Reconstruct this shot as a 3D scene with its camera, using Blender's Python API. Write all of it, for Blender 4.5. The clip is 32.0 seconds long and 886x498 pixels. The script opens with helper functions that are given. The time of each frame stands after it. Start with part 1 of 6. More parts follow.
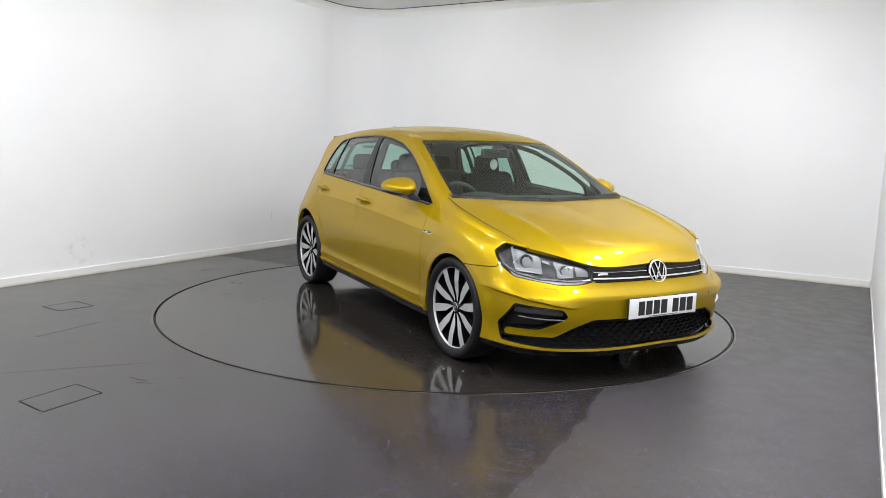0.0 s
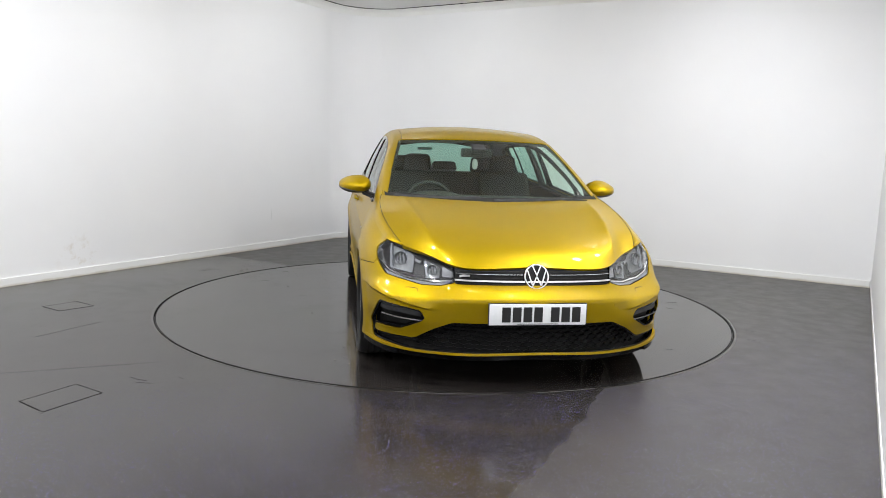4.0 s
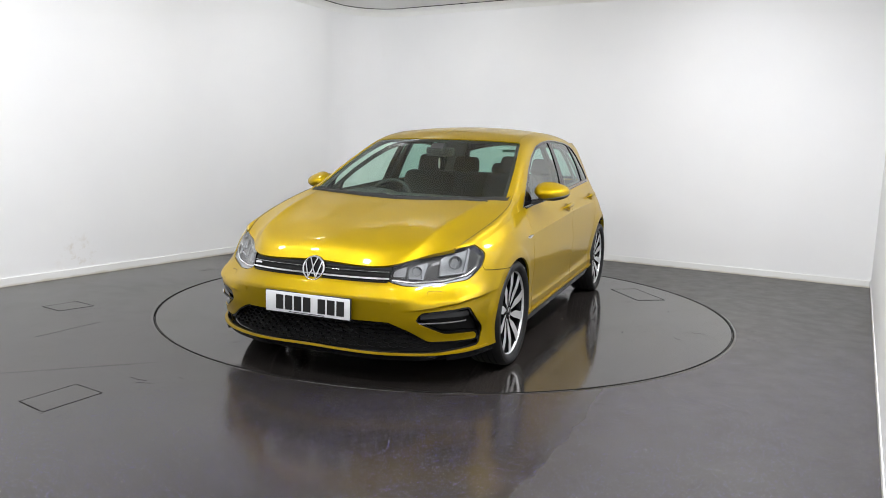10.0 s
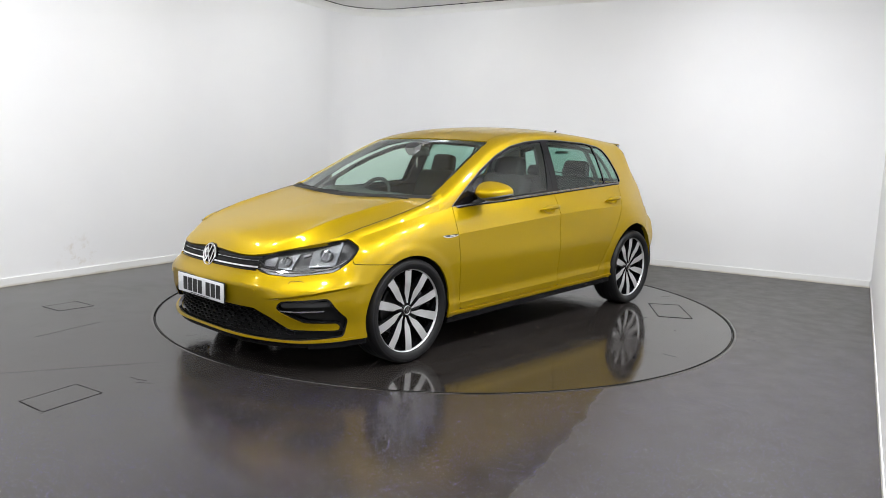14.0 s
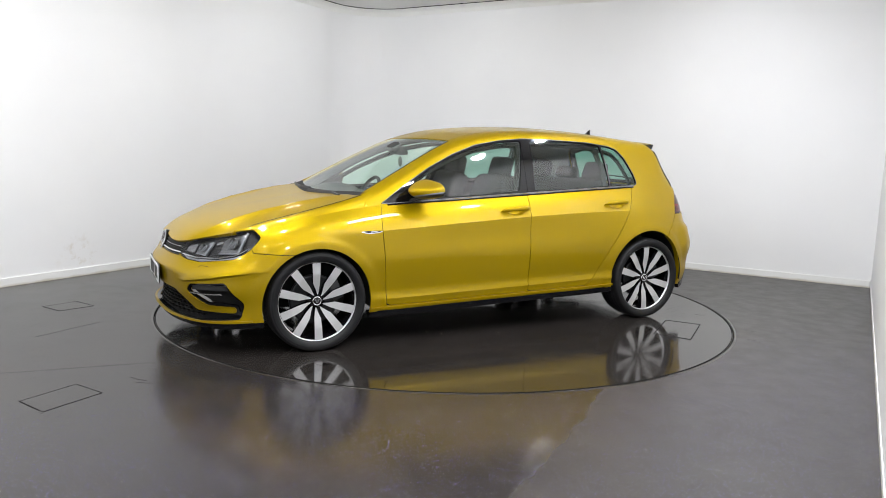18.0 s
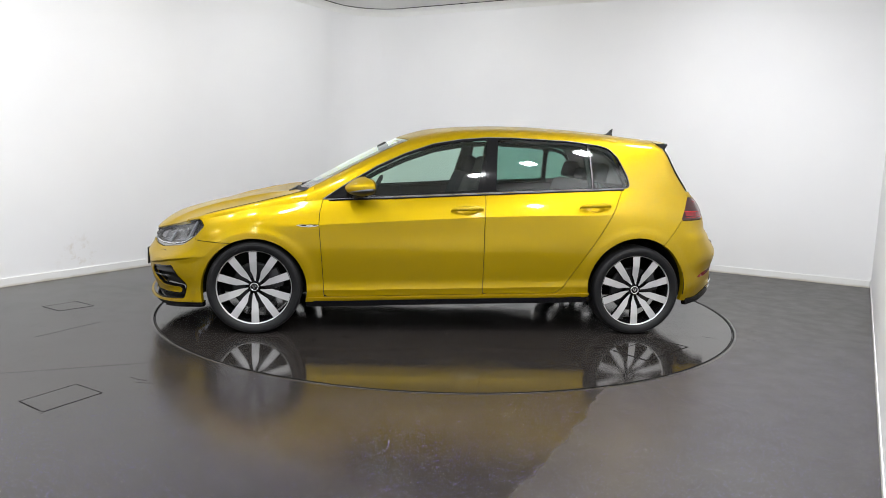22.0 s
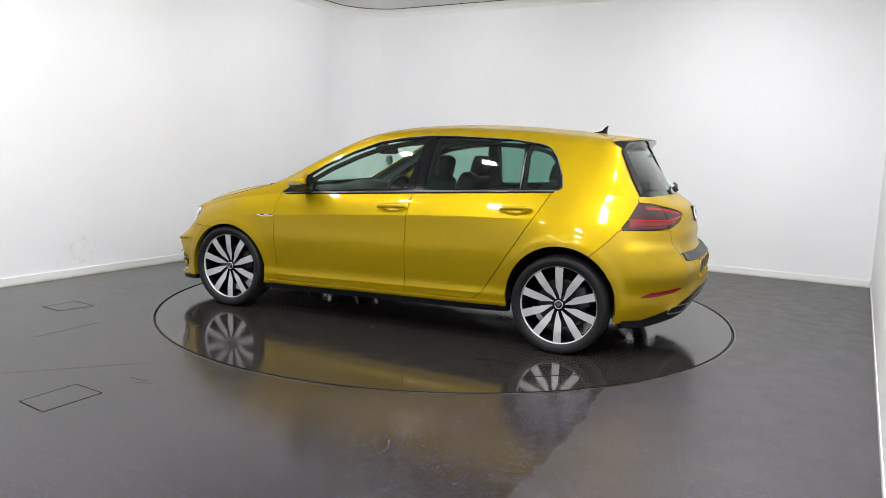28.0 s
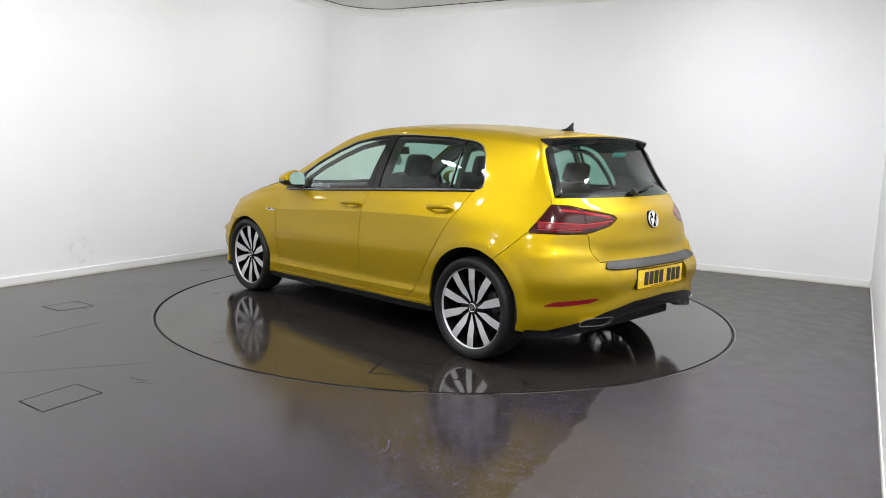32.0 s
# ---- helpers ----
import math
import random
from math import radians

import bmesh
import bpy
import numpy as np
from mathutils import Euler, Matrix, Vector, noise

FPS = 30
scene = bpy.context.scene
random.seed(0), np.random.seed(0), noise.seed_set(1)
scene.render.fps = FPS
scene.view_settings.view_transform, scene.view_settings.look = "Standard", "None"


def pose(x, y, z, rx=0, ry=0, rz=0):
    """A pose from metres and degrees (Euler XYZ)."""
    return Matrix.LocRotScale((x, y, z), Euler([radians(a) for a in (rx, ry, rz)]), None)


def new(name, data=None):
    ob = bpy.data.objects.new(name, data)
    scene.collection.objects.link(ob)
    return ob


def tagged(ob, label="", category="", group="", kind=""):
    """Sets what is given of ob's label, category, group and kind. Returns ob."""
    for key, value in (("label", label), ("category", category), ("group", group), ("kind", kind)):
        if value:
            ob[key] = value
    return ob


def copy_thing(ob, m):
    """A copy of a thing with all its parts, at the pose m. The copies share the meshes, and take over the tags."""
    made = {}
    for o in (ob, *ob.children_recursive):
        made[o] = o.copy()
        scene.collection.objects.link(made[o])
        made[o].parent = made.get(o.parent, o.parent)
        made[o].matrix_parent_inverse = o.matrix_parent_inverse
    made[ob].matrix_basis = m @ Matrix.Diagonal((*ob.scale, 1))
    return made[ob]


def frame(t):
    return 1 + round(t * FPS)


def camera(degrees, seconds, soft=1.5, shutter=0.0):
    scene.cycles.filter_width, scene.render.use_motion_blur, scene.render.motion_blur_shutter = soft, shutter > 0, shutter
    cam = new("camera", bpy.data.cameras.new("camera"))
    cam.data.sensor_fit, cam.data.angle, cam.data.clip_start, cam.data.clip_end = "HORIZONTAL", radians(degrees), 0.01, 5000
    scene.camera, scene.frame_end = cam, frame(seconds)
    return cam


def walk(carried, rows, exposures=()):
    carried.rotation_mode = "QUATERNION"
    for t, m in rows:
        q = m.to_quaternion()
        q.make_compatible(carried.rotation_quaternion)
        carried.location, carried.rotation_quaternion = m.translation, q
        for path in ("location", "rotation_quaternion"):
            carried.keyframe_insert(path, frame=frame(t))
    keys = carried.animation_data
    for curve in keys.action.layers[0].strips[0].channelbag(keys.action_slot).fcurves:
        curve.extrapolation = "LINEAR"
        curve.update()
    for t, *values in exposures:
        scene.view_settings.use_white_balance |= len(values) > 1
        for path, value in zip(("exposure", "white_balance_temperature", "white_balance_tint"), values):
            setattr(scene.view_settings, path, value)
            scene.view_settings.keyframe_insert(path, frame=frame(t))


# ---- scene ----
cam = camera(63.0, 32.0, soft=0.9)
EYE = Vector((0.0, -5.867, 1.269))
cam_pose = Matrix.Translation(EYE) @ pose(0, 0, 0, 90 - 7.972, 0, 0.209) @ pose(0, 0, 0, 0, 0, 1.711)
walk(cam, [(0.0, cam_pose), (32.0, cam_pose)])

# ---- light ----
world = bpy.data.worlds.new("world")
scene.world = world
world.use_nodes = True
world.node_tree.nodes["Background"].inputs[0].default_value = (0.8, 0.85, 0.9, 1)
world.node_tree.nodes["Background"].inputs[1].default_value = 0.02
scene.view_settings.exposure = 0.42

# The room is a rectangle turned against the camera: E1 runs along the back wall, E2 towards it.
TURN = -29.5
LEFT, RIGHT, BACK, FRONT, HEIGHT = -3.27, 3.08, 3.25, -7.4, 3.01


def room(a, b, z=0.0):
    c, s = math.cos(radians(TURN)), math.sin(radians(TURN))
    return Vector((a * c - b * s, a * s + b * c, z))


# ---- materials ----
def material(name, base=(0.5, 0.5, 0.5), rough=0.5, metal=0.0, **more):
    m = bpy.data.materials.new(name)
    m.use_nodes = True
    s = m.node_tree.nodes["Principled BSDF"]
    s.inputs["Base Color"].default_value = (*base, 1)
    s.inputs["Roughness"].default_value = rough
    s.inputs["Metallic"].default_value = metal
    for key, value in more.items():
        s.inputs[key.replace("_", " ")].default_value = value
    return m


def node(m, kind, **props):
    n = m.node_tree.nodes.new(kind)
    for key, value in props.items():
        if key in n.inputs:
            n.inputs[key].default_value = value
    return n


def link(m, a, b):
    m.node_tree.links.new(a, b)


def shader(m):
    return m.node_tree.nodes["Principled BSDF"]


def coords(m, kind="Object"):
    return node(m, "ShaderNodeTexCoord").outputs[kind]


def noise_of(m, scale, detail=4.0, where=None, rough=0.55):
    n = node(m, "ShaderNodeTexNoise")
    n.inputs["Scale"].default_value, n.inputs["Detail"].default_value = scale, detail
    n.inputs["Roughness"].default_value = rough
    link(m, where or coords(m), n.inputs["Vector"])
    return n.outputs["Fac"]


def ramp(m, source, stops):
    r = node(m, "ShaderNodeValToRGB")
    while len(r.color_ramp.elements) < len(stops):
        r.color_ramp.elements.new(0.5)
    for e, (p, c) in zip(r.color_ramp.elements, stops):
        e.position = p
        e.color = (*c, 1) if isinstance(c, tuple) else (c, c, c, 1)
    link(m, source, r.inputs[0])
    return r.outputs[0]


def mix(m, fac, a, b, blend="MIX"):
    n = m.node_tree.nodes.new("ShaderNodeMix")
    n.data_type, n.blend_type = "RGBA", blend
    for socket, value in ((n.inputs[0], fac), (n.inputs[6], a), (n.inputs[7], b)):
        if isinstance(value, bpy.types.NodeSocket):
            link(m, value, socket)
        elif isinstance(value, tuple):
            socket.default_value = (*value, 1)
        else:
            socket.default_value = value
    return n.outputs[2]


def calc(m, op, a, b=0.0, c=0.0):
    n = m.node_tree.nodes.new("ShaderNodeMath")
    n.operation = op
    for socket, value in zip(n.inputs, (a, b, c)):
        if isinstance(value, bpy.types.NodeSocket):
            link(m, value, socket)
        else:
            socket.default_value = value
    return n.outputs[0]


def bumped(m, height, strength, distance=0.002):
    b = node(m, "ShaderNodeBump")
    b.inputs["Strength"].default_value, b.inputs["Distance"].default_value = strength, distance
    link(m, height, b.inputs["Height"])
    link(m, b.outputs[0], shader(m).inputs["Normal"])


def wall_paint():
    m = material("white_wall_paint", (0.80, 0.80, 0.80), 0.55)
    p = coords(m)
    link(m, ramp(m, noise_of(m, 0.7, 3, p), [(0.3, (0.775, 0.775, 0.785)), (0.7, (0.815, 0.815, 0.82))]), shader(m).inputs["Base Color"])
    bumped(m, noise_of(m, 160, 3, p), 0.15, 0.001)
    return m


def scuffed(m):
    """Brown scuffs low on the side wall."""
    p = coords(m)
    far = node(m, "ShaderNodeVectorMath")
    far.operation = "DISTANCE"
    link(m, p, far.inputs[0])
    far.inputs[1].default_value = (-3.36, 0.69, 0.19)
    near = calc(m, "MAXIMUM", calc(m, "SUBTRACT", 0.26, far.outputs["Value"]), 0.0)
    patch = node(m, "ShaderNodeClamp")
    streak = calc(m, "SUBTRACT", noise_of(m, 11, 5, p, 0.7), 0.52)
    link(m, calc(m, "MULTIPLY", calc(m, "MULTIPLY", near, streak), 26.0), patch.inputs[0])
    paint = shader(m).inputs["Base Color"].links[0].from_socket
    link(m, mix(m, calc(m, "MULTIPLY", patch.outputs[0], 0.5), paint, (0.50, 0.42, 0.30)), shader(m).inputs["Base Color"])


def vinyl(name, flecks, gloss):
    """Dark vinyl. flecks: the share of cells that hold a coloured chip; they fade out away from the camera."""
    m = material(name, (0.035, 0.033, 0.034), 0.3, Specular_IOR_Level=gloss)
    p = coords(m)
    big = noise_of(m, 0.9, 4, p)
    fine = noise_of(m, 7.0, 5, p)
    base = ramp(m, mix(m, 0.5, big, fine), [(0.3, (0.0165, 0.0142, 0.0130)), (0.7, (0.028, 0.0242, 0.0225))])
    if flecks:
        at = node(m, "ShaderNodeSeparateXYZ")
        link(m, p, at.inputs[0])
        lane = calc(m, "ADD", calc(m, "MULTIPLY", at.outputs[0], 0.30), calc(m, "MULTIPLY", calc(m, "ADD", at.outputs[1], 1.45), -0.85))
        near_side = node(m, "ShaderNodeClamp")
        link(m, calc(m, "ADD", lane, calc(m, "MULTIPLY", calc(m, "SUBTRACT", noise_of(m, 2.2, 4, p), 0.5), 1.6)), near_side.inputs[0])
        for scale, size, share, gain in ((105.0, 0.20, flecks, 1.0), (165.0, 0.25, flecks * 1.3, 0.62)):
            cells = node(m, "ShaderNodeTexVoronoi")
            cells.inputs["Scale"].default_value = scale
            link(m, p, cells.inputs["Vector"])
            near = calc(m, "LESS_THAN", cells.outputs["Distance"], size)
            pick = node(m, "ShaderNodeSeparateColor")
            link(m, cells.outputs["Color"], pick.inputs[0])
            chosen = calc(m, "MULTIPLY", calc(m, "MULTIPLY", near, calc(m, "GREATER_THAN", pick.outputs[0], 1.0 - share)), calc(m, "MULTIPLY", near_side.outputs[0], calc(m, "ADD", calc(m, "MULTIPLY", pick.outputs[2], 0.8 * gain), 0.4 * gain)))
            hue = ramp(m, pick.outputs[1], [(0.0, (0.16, 0.16, 0.80)), (0.3, (0.36, 0.26, 0.80)), (0.55, (0.26, 0.34, 0.62)), (0.75, (0.50, 0.50, 0.62)), (1.0, (0.62, 0.61, 0.56))])
            base = mix(m, chosen, base, hue)
    return m, p, big, fine, base


def floor_vinyl():
    m, p, big, fine, base = vinyl("speckled_floor_vinyl", 0.30, 0.36)
    # The scuffed entry path lies beyond a worn edge, an arc round a point on the far side.
    at = node(m, "ShaderNodeSeparateXYZ")
    link(m, p, at.inputs[0])
    dx = calc(m, "SUBTRACT", at.outputs[0], -7.151)
    dy = calc(m, "SUBTRACT", at.outputs[1], 1.016)
    r = calc(m, "SQRT", calc(m, "ADD", calc(m, "MULTIPLY", dx, dx), calc(m, "MULTIPLY", dy, dy)))
    wobble = calc(m, "MULTIPLY", calc(m, "SUBTRACT", fine, 0.5), 0.05)
    outside = calc(m, "MULTIPLY", calc(m, "SUBTRACT", calc(m, "ADD", r, wobble), 8.582), 28.0)
    worn = node(m, "ShaderNodeClamp")
    link(m, outside, worn.inputs[0])
    gloss = ramp(m, mix(m, 0.4, big, fine), [(0.3, 0.15), (0.5, 0.19), (0.7, 0.25)])
    dull = ramp(m, fine, [(0.25, 0.31), (0.75, 0.42)])
    # Behind a seam along the back wall the older sheet has lost its polish.
    depth = calc(m, "ADD", calc(m, "MULTIPLY", at.outputs[0], -math.sin(radians(TURN))), calc(m, "MULTIPLY", at.outputs[1], math.cos(radians(TURN))))
    old = node(m, "ShaderNodeClamp")
    link(m, calc(m, "MULTIPLY", calc(m, "SUBTRACT", calc(m, "ADD", depth, wobble), 0.56), 14.0), old.inputs[0])
    link(m, mix(m, calc(m, "MAXIMUM", worn.outputs[0], calc(m, "MULTIPLY", old.outputs[0], 0.8)), gloss, dull), shader(m).inputs["Roughness"])
    dust = calc(m, "MULTIPLY", worn.outputs[0], ramp(m, mix(m, 0.6, noise_of(m, 1.7, 5, p), noise_of(m, 26, 4, p)), [(0.35, 0.040), (0.65, 0.090)]))
    film = calc(m, "ADD", dust, ramp(m, noise_of(m, 1.3, 6, p, 0.7), [(0.50, 0.0), (0.75, 0.035)]))
    link(m, mix(m, film, base, (0.30, 0.285, 0.28)), shader(m).inputs["Base Color"])
    bumped(m, noise_of(m, 60, 4, p), 0.12, 0.001)
    return m


def disc_vinyl():
    m, p, big, fine, base = vinyl("turntable_vinyl", 0.0, 0.55)
    stain = ramp(m, noise_of(m, 5.5, 3, p, 0.5), [(0.66, 0.0), (0.72, 0.55)])
    link(m, mix(m, stain, base, (0.011, 0.010, 0.009)), shader(m).inputs["Base Color"])
    wet = ramp(m, mix(m, 0.55, big, noise_of(m, 4.0, 6, p, 0.65)), [(0.32, 0.05), (0.5, 0.10), (0.68, 0.24)])
    link(m, wet, shader(m).inputs["Roughness"])
    bumped(m, noise_of(m, 3.0, 3, p), 0.05, 0.01)
    return m


def car_paint():
    m = material("metallic_yellow_paint", (0.36, 0.245, 0.002), 0.42, 0.58, Coat_Weight=0.55, Coat_Roughness=0.05, Coat_IOR=1.5, Specular_IOR_Level=0.3, Specular_Tint=(1.0, 0.74, 0.14, 1))
    p = coords(m)
    flake = node(m, "ShaderNodeTexVoronoi")
    flake.inputs["Scale"].default_value = 900.0
    link(m, p, flake.inputs["Vector"])
    tint = node(m, "ShaderNodeSeparateColor")
    link(m, flake.outputs["Color"], tint.inputs[0])
    link(m, ramp(m, tint.outputs[0], [(0.0, (0.325, 0.219, 0.0010)), (1.0, (0.42, 0.283, 0.0013))]), shader(m).inputs["Base Color"])
    return m


def glass(name, tint, rough=0.03, ior=1.62):
    """Thin tinted pane: a glossy coat added over a see-through tint."""
    m = bpy.data.materials.new(name)
    m.use_nodes = True
    t = m.node_tree
    coat = shader(m)
    coat.inputs["Base Color"].default_value = (0, 0, 0, 1)
    coat.inputs["Roughness"].default_value = rough
    coat.inputs["IOR"].default_value = ior
    see, both_of = t.nodes.new("ShaderNodeBsdfTransparent"), t.nodes.new("ShaderNodeAddShader")
    see.inputs[0].default_value = (*tint, 1)
    t.links.new(see.outputs[0], both_of.inputs[0])
    t.links.new(coat.outputs[0], both_of.inputs[1])
    t.links.new(both_of.outputs[0], t.nodes["Material Output"].inputs[0])
    return m


WALL = wall_paint()
scuffed(WALL)
CEIL = material("ceiling_paint", (0.80, 0.80, 0.78), 0.8)


def skirting_paint():
    """White gloss with brown scuffs where it meets the floor."""
    m = material("white_gloss_skirting", (0.78, 0.78, 0.77), 0.35)
    p = coords(m)
    at = node(m, "ShaderNodeSeparateXYZ")
    link(m, p, at.inputs[0])
    low_part = calc(m, "SUBTRACT", 0.040, calc(m, "ADD", at.outputs[2], calc(m, "MULTIPLY", noise_of(m, 6, 5, p), 0.035)))
    dirt = node(m, "ShaderNodeClamp")
    link(m, calc(m, "MULTIPLY", low_part, 45.0), dirt.inputs[0])
    link(m, mix(m, calc(m, "MULTIPLY", dirt.outputs[0], 0.7), (0.78, 0.78, 0.77), (0.42, 0.37, 0.26)), shader(m).inputs["Base Color"])
    return m


SKIRT = skirting_paint()
FLOOR = floor_vinyl()
DISC = disc_vinyl()
SEAM = material("black_gap_rubber", (0.006, 0.006, 0.006), 0.7, Specular_IOR_Level=0.1)
STEEL = material("dull_steel_trim", (0.30, 0.29, 0.28), 0.35, 0.8)
PAINT = car_paint()
BLACK = material("black_plastic", (0.012, 0.012, 0.013), 0.45)
GLOSS = material("gloss_black_trim", (0.005, 0.005, 0.006), 0.07, Specular_IOR_Level=0.32)
RUBBER = material("tyre_rubber", (0.008, 0.008, 0.009), 0.5, Specular_IOR_Level=0.3)
CHROME = material("chrome", (0.82, 0.82, 0.83), 0.08, 1.0)
SILVER = material("machined_alloy", (0.66, 0.66, 0.67), 0.42, 0.7)
bumped(SILVER, noise_of(SILVER, 220, 3), 0.10, 0.0006)
DARKRIM = material("black_alloy_pockets", (0.008, 0.008, 0.009), 0.18)
IRON = material("brake_iron", (0.055, 0.055, 0.058), 0.5, 1.0)
GLASS = glass("clear_green_glass", (0.70, 0.84, 0.77))
PRIVACY = glass("tinted_privacy_glass", (0.39, 0.60, 0.53))
LENS = glass("clear_lens", (0.93, 0.94, 0.95), 0.03, 1.42)
FABRIC = material("charcoal_seat_fabric", (0.024, 0.024, 0.026), 0.95, Specular_IOR_Level=0.2)
DASH = material("soft_dash_plastic", (0.028, 0.028, 0.029), 0.6)
SHELL = material("body_cavity_black", (0.006, 0.006, 0.006), 0.8)
HEADLINER = material("grey_headliner", (0.16, 0.16, 0.16), 0.9)
LAMPGREY = material("grey_lamp_bezel", (0.013, 0.013, 0.014), 0.3, 0.2)
LAMPLIGHT = material("satin_silver_lamp_trim", (0.20, 0.20, 0.21), 0.3, 0.3)
RED = material("red_lamp_plastic", (0.42, 0.008, 0.014), 0.15)
DIMRED = material("deep_red_lamp_plastic", (0.14, 0.004, 0.007), 0.15)
DARKRED = material("smoked_red_lamp_plastic", (0.030, 0.0015, 0.0025), 0.10, 0.0)
WHITEPLATE = material("white_plate", (0.74, 0.75, 0.76), 0.4)
YELLOWPLATE = material("yellow_plate", (0.80, 0.52, 0.02), 0.4)
INK = material("black_ink", (0.01, 0.01, 0.01), 0.5)


# ---- helpers for meshes ----
def mesh_part(name, verts, faces, mat, parent=None, label="", smooth=True):
    me = bpy.data.meshes.new(name)
    me.from_pydata([tuple(map(float, v)) for v in verts], [], [tuple(map(int, f)) for f in faces])
    me.materials.append(mat)
    if smooth:
        me.shade_smooth()
    ob = new(name, me)
    if parent is not None:
        ob.parent = parent
    if label:
        ob["label"] = label
    return ob


def part(name, bm, mat, parent=None, label="", smooth=True, sharp=35):
    me = bpy.data.meshes.new(name)
    bm.normal_update()
    if smooth:
        for f in bm.faces:
            f.smooth = True
        for e in bm.edges:
            if len(e.link_faces) == 2 and e.calc_face_angle(0) > radians(sharp):
                e.smooth = False
    bm.to_mesh(me)
    bm.free()
    me.materials.append(mat)
    ob = new(name, me)
    if parent is not None:
        ob.parent = parent
    if label:
        ob["label"] = label
    return ob


def box(bm, size, at=(0, 0, 0), turn=None, bevel=0.0):
    made = bmesh.ops.create_cube(bm, size=1)["verts"]
    bmesh.ops.scale(bm, vec=size, verts=made)
    if bevel:
        edges = list({e for v in made for e in v.link_edges})
        made = list({v for f in bmesh.ops.bevel(bm, geom=edges, offset=bevel, segments=2, affect="EDGES", profile=0.6)["faces"] for v in f.verts} | {v for v in made if v.is_valid})
    m = Matrix.Translation(at) @ (turn.to_4x4() if turn else Matrix.Identity(4))
    bmesh.ops.transform(bm, matrix=m, verts=made)
    return made


def cyl(bm, r, depth, m=Matrix.Identity(4), r2=None, n=24, bevel=0.0):
    made = bmesh.ops.create_cone(bm, cap_ends=True, segments=n, radius1=r, radius2=r if r2 is None else r2, depth=depth)["verts"]
    if bevel:
        edges = [e for e in {e for v in made for e in v.link_edges} if abs(e.verts[0].co.z - e.verts[1].co.z) < 1e-6]
        made = list({v for f in bmesh.ops.bevel(bm, geom=edges, offset=bevel, segments=2, affect="EDGES")["faces"] for v in f.verts} | {v for v in made if v.is_valid})
    bmesh.ops.transform(bm, matrix=m, verts=made)
    return made


def lathe(profile, n=64, axis="y"):
    """Turns (radius, height) pairs round an axis."""
    verts, faces = [], []
    for i in range(n):
        a = 2 * math.pi * i / n
        for r, h in profile:
            p = (r * math.cos(a), h, r * math.sin(a)) if axis == "y" else (r * math.cos(a), r * math.sin(a), h)
            verts.append(p)
    k = len(profile)
    for i in range(n):
        j = (i + 1) % n
        for s in range(k - 1):
            faces.append((i * k + s, i * k + s + 1, j * k + s + 1, j * k + s))
    return verts, faces


def sweep(points, section, closed=False, up=Vector((0, 0, 1))):
    """A section of (side, up) pairs along 3D points."""
    verts, faces = [], []
    pts = [Vector(p) for p in points]
    n, k = len(pts), len(section)
    for i, p in enumerate(pts):
        a, b = pts[i - 1] if i or closed else p, pts[(i + 1) % n] if i < n - 1 or closed else p
        t = (b - a).normalized()
        side = t.cross(up).normalized()
        top = side.cross(t)
        verts += [p + side * s + top * h for s, h in section]
    for i in range(n if closed else n - 1):
        j = (i + 1) % n
        for s in range(k):
            q = (s + 1) % k
            faces.append((i * k + s, j * k + s, j * k + q, i * k + q))
    if not closed:
        faces += [tuple(range(k)), tuple((n - 1) * k + s for s in reversed(range(k)))]
    return verts, faces


# ---- the room ----
def prism(name, outline, z0, z1, mat, **tags):
    n = len(outline)
    verts = [(p.x, p.y, z0) for p in outline] + [(p.x, p.y, z1) for p in outline]
    faces = [tuple(range(n))[::-1], tuple(range(n, 2 * n))] + [(i, (i + 1) % n, n + (i + 1) % n, n + i) for i in range(n)]
    return tagged(mesh_part(name, verts, faces, mat, smooth=False), kind="structure", **tags)


CORNER = 0.7  # radius of the curved corner between side wall and back wall


def inner_line(gap=0.0):
    """The wall line from the side wall round the curved corner along the back wall, drawn in by gap."""
    line = [(LEFT + gap, FRONT), (LEFT + gap, BACK - CORNER)]
    for i in range(1, 24):
        a = math.pi / 2 * i / 24
        line.append((LEFT + CORNER - (CORNER - gap) * math.cos(a), BACK - CORNER + (CORNER - gap) * math.sin(a)))
    line += [(LEFT + CORNER, BACK - gap), (RIGHT - gap, BACK - gap)]
    return [room(*p) for p in line]


def wall_strip(name, gap0, gap1, z0, z1, mat, label, category):
    a, b = inner_line(gap1), inner_line(gap0)
    ob = prism(name, a + b[::-1], z0, z1, mat)
    return tagged(ob, label, category)


wall_strip("wall_back", -0.15, 0.0, 0.0, HEIGHT + 0.1, WALL, "white painted studio walls meeting in a rounded corner", "wall")
wall_strip("baseboard", 0.0, 0.014, 0.0, 0.072, SKIRT, "white gloss skirting board scuffed along the floor", "skirting board")
prism("wall_right", [room(RIGHT, BACK + 0.15), room(RIGHT, FRONT), room(RIGHT + 0.15, FRONT), room(RIGHT + 0.15, BACK + 0.15)], 0, HEIGHT + 0.1, WALL, label="white painted side wall of the studio", category="wall")
prism("wall_front", [room(LEFT - 0.15, FRONT), room(LEFT - 0.15, FRONT - 0.15), room(RIGHT + 0.15, FRONT - 0.15), room(RIGHT + 0.15, FRONT)], 0, HEIGHT + 0.1, WALL, label="plain white wall closing the studio", category="wall")
